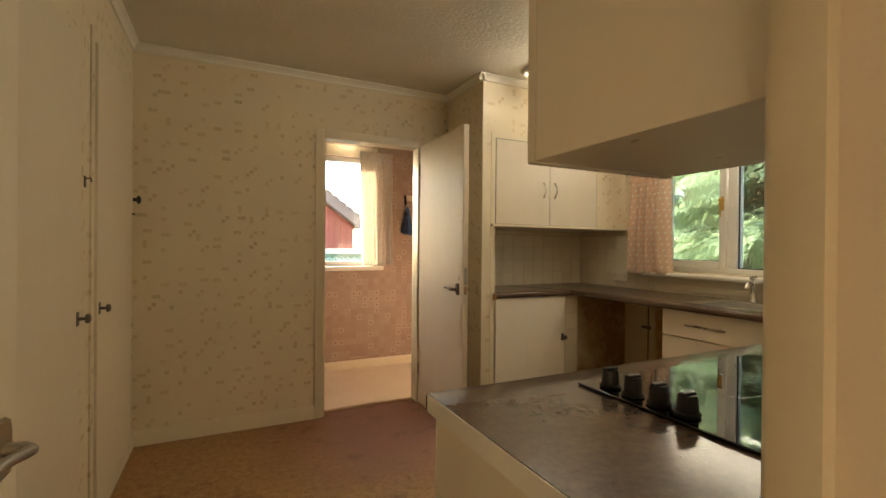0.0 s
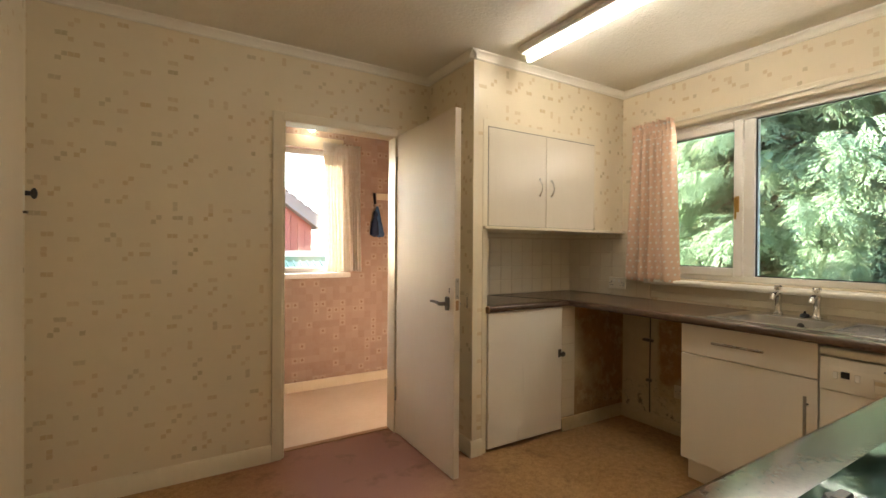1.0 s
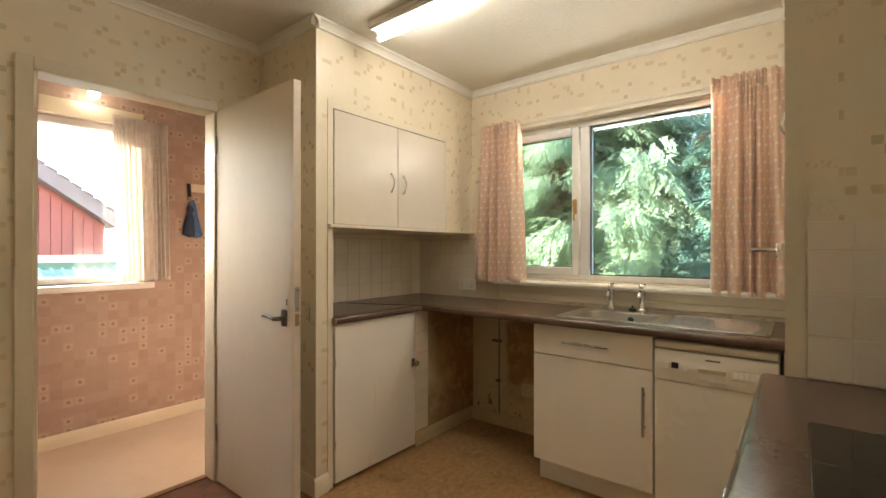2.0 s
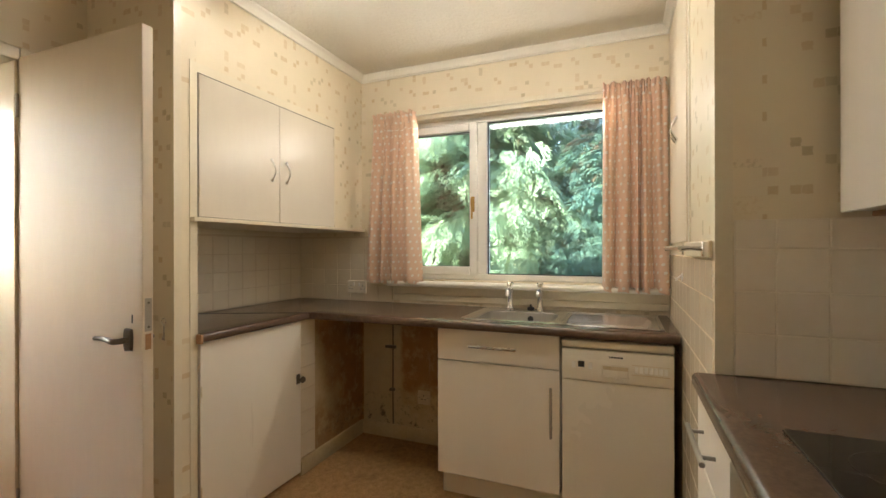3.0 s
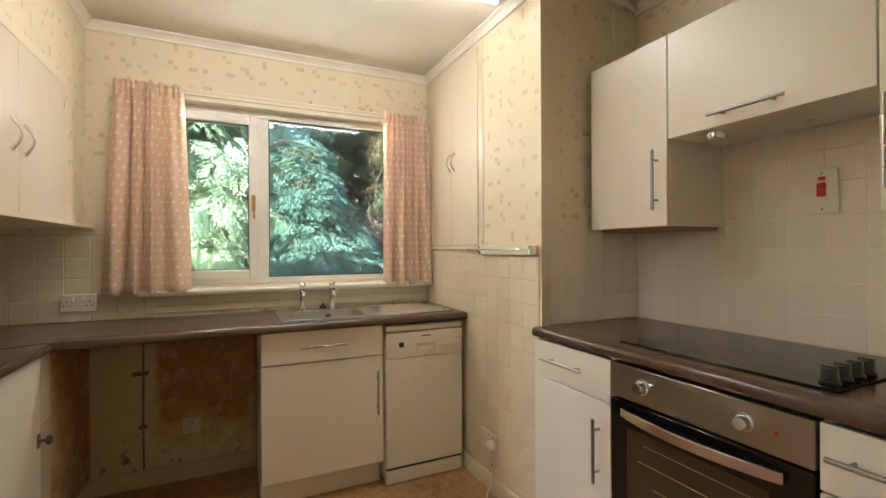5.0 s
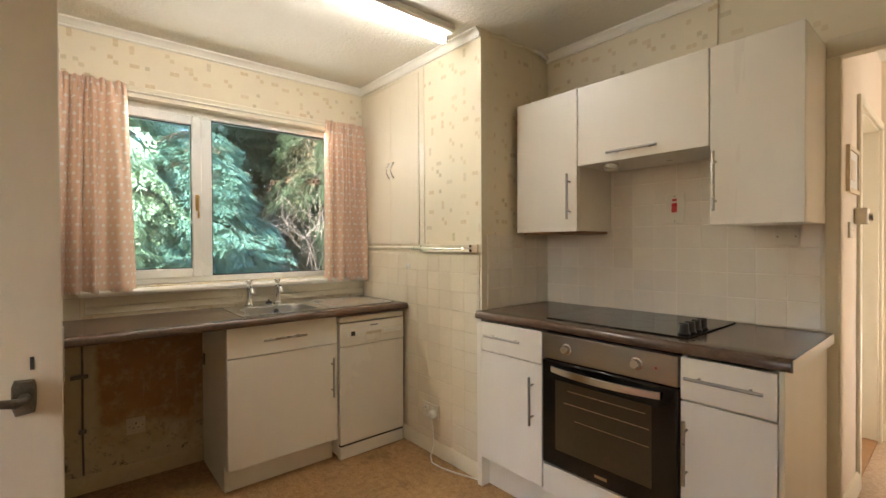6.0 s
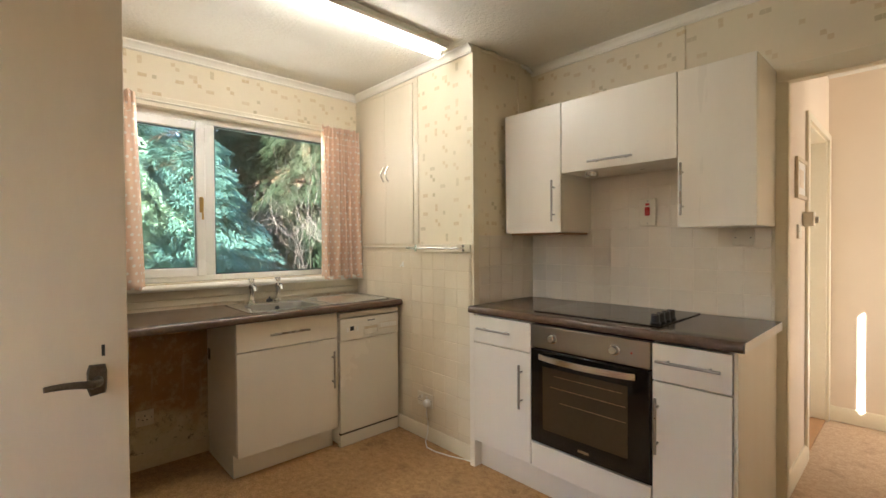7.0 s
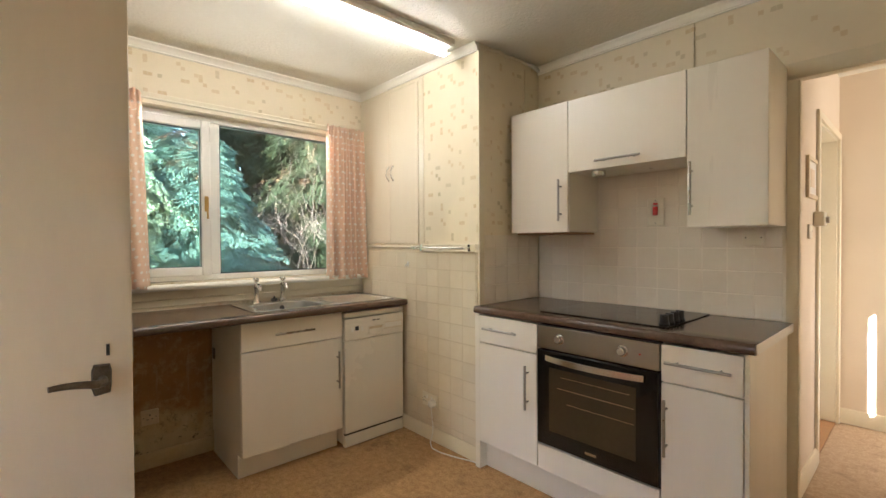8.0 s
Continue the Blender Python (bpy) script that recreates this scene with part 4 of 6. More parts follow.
def curtain(name, top, bottom, z0, z1, x, folds, mat, label, axis="y", seed=1, depth=0.046):
    """A gathered curtain: pleats that open downwards, a pinched heading and a hem."""
    rnd = random.Random(seed)
    nu, nv = folds * 22, 30
    ph = [rnd.uniform(-0.7, 0.7) for _ in range(folds + 2)]
    am = [rnd.uniform(0.6, 1.25) for _ in range(folds + 2)]
    warp = 0.055
    bm = bmesh.new()
    uvl = bm.loops.layers.uv.new("UVMap")
    grid = []
    length = 1.4 * abs(top[1] - top[0])
    for j in range(nv + 1):
        f = j / nv
        z = z1 + (z0 - z1) * f
        a, b = top[0] + (bottom[0] - top[0]) * f, top[1] + (bottom[1] - top[1]) * f
        row = []
        for i in range(nu + 1):
            s = i / nu
            k = (s + warp * math.sin(2 * math.pi * s * 1.3 + seed) - warp * math.sin(seed)) * folds
            i0 = int(max(0, min(k, folds - 1)))
            amp = am[i0] + (am[i0 + 1] - am[i0]) * (k - i0)
            pha = ph[i0] + (ph[i0 + 1] - ph[i0]) * (k - i0)
            open_ = min(1.0, f / 0.10)
            wave = math.sin(2 * math.pi * k + pha * f * 2.2) * depth * amp * (0.35 + 0.65 * f) * open_ + 0.010 * math.sin(2 * math.pi * k * 2.3 + pha * 4) * open_ * (1 - 0.5 * f)
            pinch = math.sin(2 * math.pi * k * 3.6 + 1.3) * 0.013 * (1 - open_) + math.sin(2 * math.pi * k * 4.3) * 0.009 * (1 - open_) * (1 if f < 0.07 else 0.5)
            off = x - wave - pinch - 0.012 * f
            run = a + (b - a) * (s + 0.010 * math.sin(2 * math.pi * k * 1.0 + pha) * f)
            zz = z + 0.006 * math.sin(2 * math.pi * k + 1) * f + 0.007 * math.sin(2 * math.pi * k * 1.7 + seed) * (1 - open_)
            if row:
                reach += math.hypot(off - last[0], run - last[1])
            else:
                reach = 0.0
            last = (off, run)
            row.append((bm.verts.new((off, run, zz) if axis == "y" else (run, off, zz)), (reach if j > 3 else s * length, zz)))
        grid.append(row)
    for j in range(nv):
        for i in range(nu):
            q = (grid[j][i], grid[j][i + 1], grid[j + 1][i + 1], grid[j + 1][i])
            face = bm.faces.new([v for v, _ in q])
            for loop, (_, uv) in zip(face.loops, q):
                loop[uvl].uv = uv
    ob = solid(name, bm, mat, label, "curtain", "curtains")
    mod = ob.modifiers.new("cloth", "SOLIDIFY")
    mod.thickness = 0.003
    return ob


curtain("curtain", (4.335, 4.035), (4.395, 3.995), 1.020, 2.106, 4.672, 4, M["curtain"], "peach curtain with white dots, drawn back from the window", seed=3, depth=0.040)
curtain("curtain", (2.925, 2.618), (2.930, 2.614), 1.008, 2.112, 4.676, 5, M["curtain"], "peach curtain with white dots hanging into the corner", seed=8, depth=0.038)
bm = bmesh.new()
cyl(bm, (4.716, 2.61, 2.085), (4.716, 4.34, 2.085), 0.006, 10)
solid("curtain_rail", bm, M["plasticw"], "white plastic curtain rail over the window", "curtain rail")

# ---- worktop of the bay, sink and taps ----
ZT = 0.886
nose = [(0.0, ZT - 0.028), (0.004, ZT - 0.034), (0.010, ZT - 0.037), (0.10, ZT - 0.037), (0.10, ZT), (0.014, ZT), (0.006, ZT - 0.003), (0.001, ZT - 0.010)]
bm = bmesh.new()
extrude(bm, [(4.150 + u, v) for u, v in nose], "y", 2.616, 4.435)


def frame_loop(x0, x1, y0, y1, z):
    return [(x0, y0, z), (x1, y0, z), (x1, y1, z), (x0, y1, z)]


def rings(bm, loops, close=True):
    """Joins loops of points by walls; closes the last one."""
    vs = [[bm.verts.new(p) for p in lp] for lp in loops]
    n = len(vs[0])
    for a, b in zip(vs, vs[1:]):
        for k in range(n):
            bm.faces.new((a[k], a[(k + 1) % n], b[(k + 1) % n], b[k]))
    if close:
        bm.faces.new(vs[-1])


OUT, HOLE = (4.25, 4.736, 2.616, 4.98), (4.285, 4.607, 3.138, 3.532)
rings(bm, [frame_loop(*HOLE, ZT - 0.037), frame_loop(*OUT, ZT - 0.037), frame_loop(*OUT, ZT), frame_loop(*HOLE, ZT), frame_loop(*HOLE, ZT - 0.036)], False)
box(bm, 4.15, 4.25, 4.435, 4.98, ZT - 0.037, ZT)
wt = thing("worktop", (4.45, 3.7, ZT - 0.037), "dark brown stone-effect laminate worktop, worn along the edge", "worktop")
part("sink_run", bm, M["worktop"], wt)
bm = bmesh.new()
extrude(bm, [(4.435 + u, v) for u, v in nose], "x", 3.478, 4.149)
box(bm, 3.478, 4.149, 4.535, 4.98, ZT - 0.037, ZT)
part("short_run", bm, M["worktop"], wt)
bm = bmesh.new()
extrude(bm, [(4.144, 4.436), (4.152, 4.436), (3.90, 4.97), (3.892, 4.97)], "z", ZT - 0.002, ZT + 0.0012)
part("joint_strip", bm, M["dark"], wt, "dark joint line")
part("end_block", boxes((3.466, 3.4775, 4.432, 4.460, ZT - 0.040, ZT - 0.002)), M["wood"], wt, "bare wooden end of the worktop")


def rounded(cx, cy, w, d, r, z, n=5):
    pts = []
    for qx, qy, a0 in ((1, 1, 0), (-1, 1, 90), (-1, -1, 180), (1, -1, 270)):
        for k in range(n + 1):
            a = radians(a0 + 90 * k / n)
            pts.append((cx + qx * (w / 2 - r) + r * math.cos(a), cy + qy * (d / 2 - r) + r * math.sin(a), z))
    return pts


sink = thing("kitchen_sink", (4.46, 3.14, ZT), "stainless steel inset sink with ribbed drainer", "sink")
bx, by = 4.455, 3.345
bm = bmesh.new()
rings(bm, [rounded(bx, by, 0.43, 0.49, 0.03, ZT + 0.001), rounded(bx, by, 0.43, 0.49, 0.03, ZT + 0.004), rounded(bx, by, 0.415, 0.475, 0.027, ZT + 0.0055), rounded(bx - 0.01, by - 0.01, 0.33, 0.400, 0.075, ZT + 0.0045), rounded(bx - 0.01, by - 0.01, 0.310, 0.380, 0.070, ZT - 0.001)], False)
part("rim", bm, M["sinksteel"], sink)
bm = bmesh.new()
rings(bm, [rounded(bx - 0.01, by - 0.01, 0.312, 0.382, 0.070, ZT), rounded(bx - 0.01, by - 0.01, 0.300, 0.370, 0.065, ZT - 0.012), rounded(bx - 0.01, by - 0.01, 0.275, 0.345, 0.060, ZT - 0.14), rounded(bx - 0.01, by - 0.01, 0.235, 0.305, 0.050, ZT - 0.163), rounded(bx - 0.01, by - 0.01, 0.06, 0.06, 0.028, ZT - 0.168)])
part("basin", bm, M["bowlsteel"], sink, "dull steel bowl")
bm = boxes((4.24, 4.67, 2.664, 3.10, ZT + 0.001, ZT + 0.0028, 0.0008), (4.24, 4.258, 2.664, 3.10, ZT + 0.0028, ZT + 0.0055, 0.001), (4.24, 4.67, 2.664, 2.682, ZT + 0.0028, ZT + 0.0055, 0.001))
dr = part("drainer", bm, M["sinksteel"], sink, "ribbed steel drainer")
for k in range(10):
    xk = 4.285 + 0.037 * k
    bm = bmesh.new()
    tube(bm, [(xk, 2.705 + 0.006 * abs(k - 4.5), ZT + 0.0005), (xk, 2.73 + 0.006 * abs(k - 4.5), ZT + 0.0032), (xk, 2.9, ZT + 0.0042), (xk, 3.05, ZT + 0.0036), (xk, 3.075, ZT + 0.0005)], 0.0085, 8)
    part("rib", bm, M["sinksteel"], dr)
box_bm = boxes((4.655, 4.70, 2.675, 3.58, ZT + 0.001, ZT + 0.0045, 0.001))
part("tap_ledge", box_bm, M["sinksteel"], sink)
bm = bmesh.new()
m = Matrix.Translation((4.592, 3.30, ZT - 0.035)) @ Vector((-1, 0, 0.15)).to_track_quat("Z", "Y").to_matrix().to_4x4()
lathe(bm, [(0.016, 0), (0.016, 0.004), (0.010, 0.006), (0.002, 0.006)], m, 16)
part("overflow", bm, M["black"], sink, "dark round overflow")
bm = bmesh.new()
cyl(bm, (4.445, 3.335, ZT - 0.1645), (4.445, 3.335, ZT - 0.160), 0.035, 20)
part("waste", bm, M["chrome"], sink, "chrome plug waste")


def tap(y):
    t = thing("pillar_tap", (4.672, y, ZT), "chrome pillar tap with lever head", "tap", "sink taps")
    m = Matrix.Translation((4.672, y, ZT + 0.004))
    bm = bmesh.new()
    lathe(bm, [(0.026, 0), (0.026, 0.007), (0.019, 0.014), (0.0155, 0.03), (0.015, 0.085), (0.019, 0.098), (0.020, 0.118), (0.015, 0.124), (0.004, 0.126)], m, 20)
    part("body", bm, M["chrome"], t)
    bm = bmesh.new()
    tube(bm, [(4.668, y, ZT + 0.108), (4.645, y, ZT + 0.114), (4.622, y, ZT + 0.112), (4.608, y, ZT + 0.100), (4.604, y, ZT + 0.085)], [0.0125, 0.013, 0.013, 0.013, 0.0135], 12)
    part("spout", bm, M["chrome"], t)
    bm = bmesh.new()
    lathe(bm, [(0.006, 0.124), (0.013, 0.128), (0.020, 0.134), (0.020, 0.150), (0.014, 0.156), (0.002, 0.157)], m, 12)
    box(bm, 4.640, 4.700, y - 0.006, y + 0.006, ZT + 0.142, ZT + 0.154, 0.003)
    part("head", bm, M["chrome"], t)


tap(3.433), tap(3.262)
bm = bmesh.new()
lathe(bm, [(0.020, 0), (0.022, 0.006), (0.018, 0.014), (0.006, 0.018), (0.005, 0.03), (0.001, 0.031)], Matrix.Translation((4.678, 3.315, ZT + 0.0045)), 16)
solid("sink_plug", bm, M["black"], "black rubber sink plug behind the basin", "plug")

# ---- sink cabinet and dishwasher ----
sc = thing("sink_cabinet", (4.45, 3.388, 0), "white kitchen base unit with drawer front and door", "cabinet")
part("carcass", boxes((4.21, 4.72, 3.668, 3.684, 0.13, 0.848), (4.21, 4.72, 3.092, 3.108, 0.13, 0.848), (4.21, 4.72, 3.108, 3.668, 0.13, 0.146), (4.70, 4.712, 3.108, 3.668, 0.146, 0.60)), M["white"], sc)
part("plinth", boxes((4.265, 4.281, 3.092, 3.684, 0.0, 0.13), (4.281, 4.70, 3.668, 3.684, 0.0, 0.13)), M["white"], sc)
d = part("drawer_front", boxes((4.190, 4.208, 3.093, 3.684, 0.693, 0.845, 0.002)), M["white"], sc)
bar_handle(d, (4.190, 3.285, 0.770), (4.190, 3.513, 0.770), (-0.030, 0, 0))
d = part("door", boxes((4.190, 4.208, 3.093, 3.684, 0.132, 0.688, 0.002)), M["white"], sc)
bar_handle(d, (4.190, 3.128, 0.392), (4.190, 3.128, 0.615), (-0.030, 0, 0))
part("latch", boxes((4.655, 4.69, 3.684, 3.690, 0.575, 0.64, 0.001)), M["bronze"], sc, "dark metal plate on the side")

dw = thing("dishwasher", (4.44, 2.86, 0), "white slimline freestanding dishwasher with control panel", "dishwasher")
part("body", boxes((4.205, 4.72, 2.634, 3.084, 0.02, 0.80, 0.003)), M["appliance"], dw)
part("lid", boxes((4.175, 4.725, 2.634, 3.084, 0.803, 0.838, 0.010, 3)), M["appliance"], dw)
panel = part("control_panel", boxes((4.172, 4.206, 2.636, 3.082, 0.664, 0.799, 0.006, 2)), M["appliance"], dw)
part("door", boxes((4.178, 4.206, 2.636, 3.082, 0.090, 0.6632, 0.003)), M["appliance"], dw)
part("plinth", boxes((4.182, 4.215, 2.636, 3.082, 0.004, 0.078, 0.004)), M["appliance"], dw)
part("gap", boxes((4.186, 4.206, 2.640, 3.078, 0.078, 0.090)), M["dark"], dw)
part("display", boxes((4.1705, 4.1725, 2.985, 3.012, 0.722, 0.748, 0.0004)), M["black"], panel, "small dark display")
part("grip", boxes((4.1722, 4.1732, 2.810, 2.910, 0.690, 0.735)), M["plasticw"], panel, "recessed handle grip")
# Flat tan strip: the shade inside the grip is put into its colour.
part("grip_shadow_gap", boxes((4.1712, 4.1726, 2.810, 2.910, 0.719, 0.735, 0.0003)), M["oldplate"], panel, "tan strip that paints the shade in the grip")
part("grip_rim", boxes((4.1690, 4.1724, 2.806, 2.914, 0.735, 0.740, 0.001), (4.1690, 4.1724, 2.806, 2.914, 0.685, 0.690, 0.001), (4.1690, 4.1724, 2.806, 2.810, 0.690, 0.735, 0.001), (4.1690, 4.1724, 2.910, 2.914, 0.690, 0.735, 0.001)), M["appliance"], panel)
part("button_frame", boxes((4.1712, 4.1724, 2.652, 2.796, 0.706, 0.709), (4.1712, 4.1724, 2.652, 2.796, 0.747, 0.749)), M["oldplate"], panel, "thin printed lines")
for k in range(7):
    yk = 2.660 + 0.0185 * k
    part("button", boxes((4.1695, 4.1725, yk, yk + 0.013, 0.716, 0.742, 0.0012)), M["upvc"], panel)
for yk in (2.953, 3.022):
    part("button", boxes((4.1695, 4.1725, yk, yk + 0.016, 0.716, 0.744, 0.0012)), M["upvc"], panel)
for k, wd in enumerate((0.004, 0.010, 0.010, 0.010, 0.010)):
    part("maker_mark", boxes((4.1712, 4.1722, 2.880 - 0.0125 * k, 2.880 - 0.0125 * k + wd, 0.770, 0.777)), M["black"], panel, "plain dark bars")

# ---- hob run along the south wall ----
ZH = 0.909
hw = thing("hob_worktop", (2.84, 2.35, ZH - 0.037), "dark brown stone-effect laminate worktop with white end", "worktop")
bm = bmesh.new()
extrude(bm, [(2.660 - u, v - ZT + ZH) for u, v in nose], "x", 2.166, 3.492)
box(bm, 2.166, 3.498, 2.042, 2.560, ZH - 0.037, ZH)
part("slab", bm, M["worktop"], hw)
part("end_strip", boxes((2.1625, 2.1655, 2.045, 2.645, ZH - 0.037, ZH - 0.001, 0.0006)), M["upvc"], hw, "white edging strip")


def base_unit(x0, x1, hx, drawer_bar):
    u = thing("base_unit", ((x0 + x1) / 2, 2.34, 0), "white kitchen base unit with drawer and steel bar handles", "cabinet", "hob run units")
    part("carcass", boxes((x0 + 0.002, x0 + 0.018, 2.045, 2.630, 0.15, ZH - 0.038), (x1 - 0.018, x1 - 0.002, 2.045, 2.630, 0.15, ZH - 0.038), (x0 + 0.018, x1 - 0.018, 2.045, 2.630, 0.15, 0.166)), M["white"], u)
    d = part("drawer_front", boxes((x0 + 0.002, x1 - 0.002, 2.632, 2.650, 0.716, 0.862, 0.002)), M["white"], u)
    bar_handle(d, (drawer_bar[0], 2.650, 0.797), (drawer_bar[1], 2.650, 0.797), (0, 0.030, 0))
    d = part("door", boxes((x0 + 0.002, x1 - 0.002, 2.632, 2.650, 0.158, 0.710, 0.002)), M["white"], u)
    bar_handle(d, (hx, 2.650, 0.430), (hx, 2.650, 0.650), (0, 0.030, 0))
    return u


base_unit(3.069, 3.458, 3.122, (3.182, 3.408))
base_unit(2.198, 2.480, 2.457, (2.230, 2.455))
ep = thing("end_panel", (2.19, 2.35, 0), "white end panel beside the hall doorway", "panel")
part("board", boxes((2.183, 2.197, 2.047, 2.642, 0.0, ZH - 0.038, 0.001)), M["white"], ep)
part("edging", boxes((2.1828, 2.1972, 2.6425, 2.6455, 0.0, ZH - 0.038, 0.0008)), M["plasticw"], ep, "cream edging strip")
solid("filler_strip", boxes((3.460, 3.493, 2.576, 2.645, 0.0, ZH - 0.038)), M["white"], "white filler strip between unit and pier", "panel")
solid("plinth_board", boxes((2.198, 3.459, 2.575, 2.590, 0.0, 0.148)), M["white"], "white plinth board under the units", "plinth")

ov = thing("oven", (2.775, 2.34, 0.15), "built-in single oven, steel fascia and black glass door", "oven")
part("casing", boxes((2.486, 3.064, 2.06, 2.620, 0.155, 0.862)), M["dark"], ov)
part("base_panel", boxes((2.484, 3.066, 2.632, 2.650, 0.152, 0.276, 0.002)), M["white"], ov, "white panel under the oven")
fascia = part("fascia", boxes((2.484, 3.066, 2.622, 2.654, 0.752, 0.862, 0.002)), M["steel"], ov)
od = part("door", boxes((2.486, 3.064, 2.622, 2.656, 0.285, 0.745, 0.003)), M["ovenglass"], ov)
for x in (2.937, 2.632):
    bm = bmesh.new()
    m = Matrix.Translation((x, 2.654, 0.808)) @ Vector((0, 1, 0)).to_track_quat("Z", "Y").to_matrix().to_4x4()
    lathe(bm, [(0.024, 0), (0.024, 0.003), (0.019, 0.004), (0.018, 0.022), (0.015, 0.026), (0.002, 0.026)], m, 24)
    part("knob", bm, M["sinksteel"], fascia, "round silver knob")
bm = bmesh.new()
cyl(bm, (2.560, 2.654, 0.806), (2.560, 2.656, 0.806), 0.004, 10)
part("indicator", bm, M["red"], fascia, "small red indicator")
bm = bmesh.new()
arc = []
for k in range(17):
    s = k / 16
    arc.append((3.010 - 0.47 * s, 2.660 + 0.036 * math.sin(math.pi * s) ** 0.8, 0.712))
lo = []
for x, y, z in arc:
    lo.append([bm.verts.new((x, y, z - 0.014)), bm.verts.new((x, y + 0.008, z - 0.013)), bm.verts.new((x, y + 0.008, z + 0.013)), bm.verts.new((x, y, z + 0.014))])
for a, b in zip(lo, lo[1:]):
    for k in range(4):
        bm.faces.new((a[k], a[(k + 1) % 4], b[(k + 1) % 4], b[k]))
bm.faces.new(lo[0]), bm.faces.new(lo[-1][::-1])
part("handle", bm, M["sinksteel"], od, "bowed steel door handle")
bm = bmesh.new()
box(bm, 2.575, 2.995, 2.6562, 2.6568, 0.36, 0.665)
part("viewing_window", bm, surface("oven_window", (0.065, 0.045, 0.024), (0.050, 0.034, 0.018), 3, 0.09, 60, 0.0, rvar=0.03), od, "brown tinted viewing window")
for z, x0, x1 in ((0.575, 2.585, 2.95), (0.51, 2.585, 2.90), (0.63, 2.60, 2.93)):
    bm = bmesh.new()
    cyl(bm, (x0, 2.6570, z), (x1, 2.6570, z), 0.0010 if z != 0.575 else 0.0014, 6)
    part("shelf_bar", bm, M["wood"], od, "dim oven shelf edge")
part("maker_plate", boxes((2.752, 2.806, 2.6562, 2.6572, 0.312, 0.324)), M["sinksteel"], od, "small plain plate")

hob = thing("ceramic_hob", (2.82, 2.31, ZH), "black glass ceramic hob with four knobs", "hob")
glass = part("glass", boxes((2.484, 3.112, 2.062, 2.565, ZH + 0.0005, ZH + 0.0065, 0.002)), M["hob"], hob)
for y in (2.508, 2.450, 2.392, 2.334):
    bm = bmesh.new()
    m = Matrix.Translation((2.522, y, ZH + 0.0065))
    lathe(bm, [(0.021, 0), (0.022, 0.005), (0.018, 0.008), (0.0165, 0.034), (0.014, 0.037), (0.002, 0.037)], m, 20)
    box(bm, 2.506, 2.538, y - 0.007, y + 0.007, ZH + 0.018, ZH + 0.048, 0.002)
    part("knob", bm, M["black"], glass, "black plastic control knob")
for x, y, r in ((2.75, 2.43, 0.09), (2.98, 2.44, 0.075), (2.74, 2.19, 0.075), (2.98, 2.19, 0.09)):
    bm = bmesh.new()
    m = Matrix.Translation((x, y, ZH + 0.0066))
    lathe(bm, [(r - 0.0015, 0.0), (r, 0.0002), (r + 0.0015, 0.0)], m, 48)
    for f in [f for f in bm.faces if len(f.verts) > 4]:
        bm.faces.remove(f)
    part("zone_ring", bm, surface("zone_print", (0.03, 0.03, 0.03), (0.04, 0.04, 0.04), 9, 0.15), glass, "faint printed heating zone")


def wall_unit(x0, x1, z0, z1, handle):
    u = thing("wall_unit", ((x0 + x1) / 2, 2.19, z0), "white wood-grain kitchen wall unit with steel bar handle", "cabinet", "wall units")
    part("carcass", boxes((x0 + 0.001, x1 - 0.001, 2.034, 2.337, z0, z1, 0.001)), M["white"], u)
    d = part("door", boxes((x0 + 0.001, x1 - 0.001, 2.339, 2.357, z0 - 0.002, z1, 0.002)), M["white"], u)
    bar_handle(d, (handle[0], 2.357, handle[1]), (handle[2], 2.357, handle[3]), (0, 0.030, 0))
    return u


wall_unit(3.079, 3.464, 1.322, 2.021, (3.120, 1.380, 3.120, 1.605))
wall_unit(2.489, 3.077, 1.640, 2.020, (2.680, 1.676, 2.908, 1.676))
wall_unit(2.190, 2.487, 1.330, 2.018, (2.465, 1.381, 2.465, 1.610))
solid("packing_strip", boxes((3.10, 3.46, 2.040, 2.30, 1.3095, 1.3215)), M["wood"], "bare wooden packing strip under the wall unit", "batten")
hl = thing("under_unit_light", (2.94, 2.285, 1.608), "round chrome lamp under the hood unit", "lamp")
bm = bmesh.new()
lathe(bm, [(0.026, 0.0), (0.033, 0.004), (0.036, 0.014), (0.036, 0.029), (0.002, 0.029)], Matrix.Translation((2.94, 2.285, 1.6095)), 24)
part("housing", bm, M["chrome"], hl)
bm = bmesh.new()
cyl(bm, (2.94, 2.285, 1.6065), (2.94, 2.285, 1.611), 0.022, 20)
part("lens", bm, M["plasticw"], hl, "frosted lens")


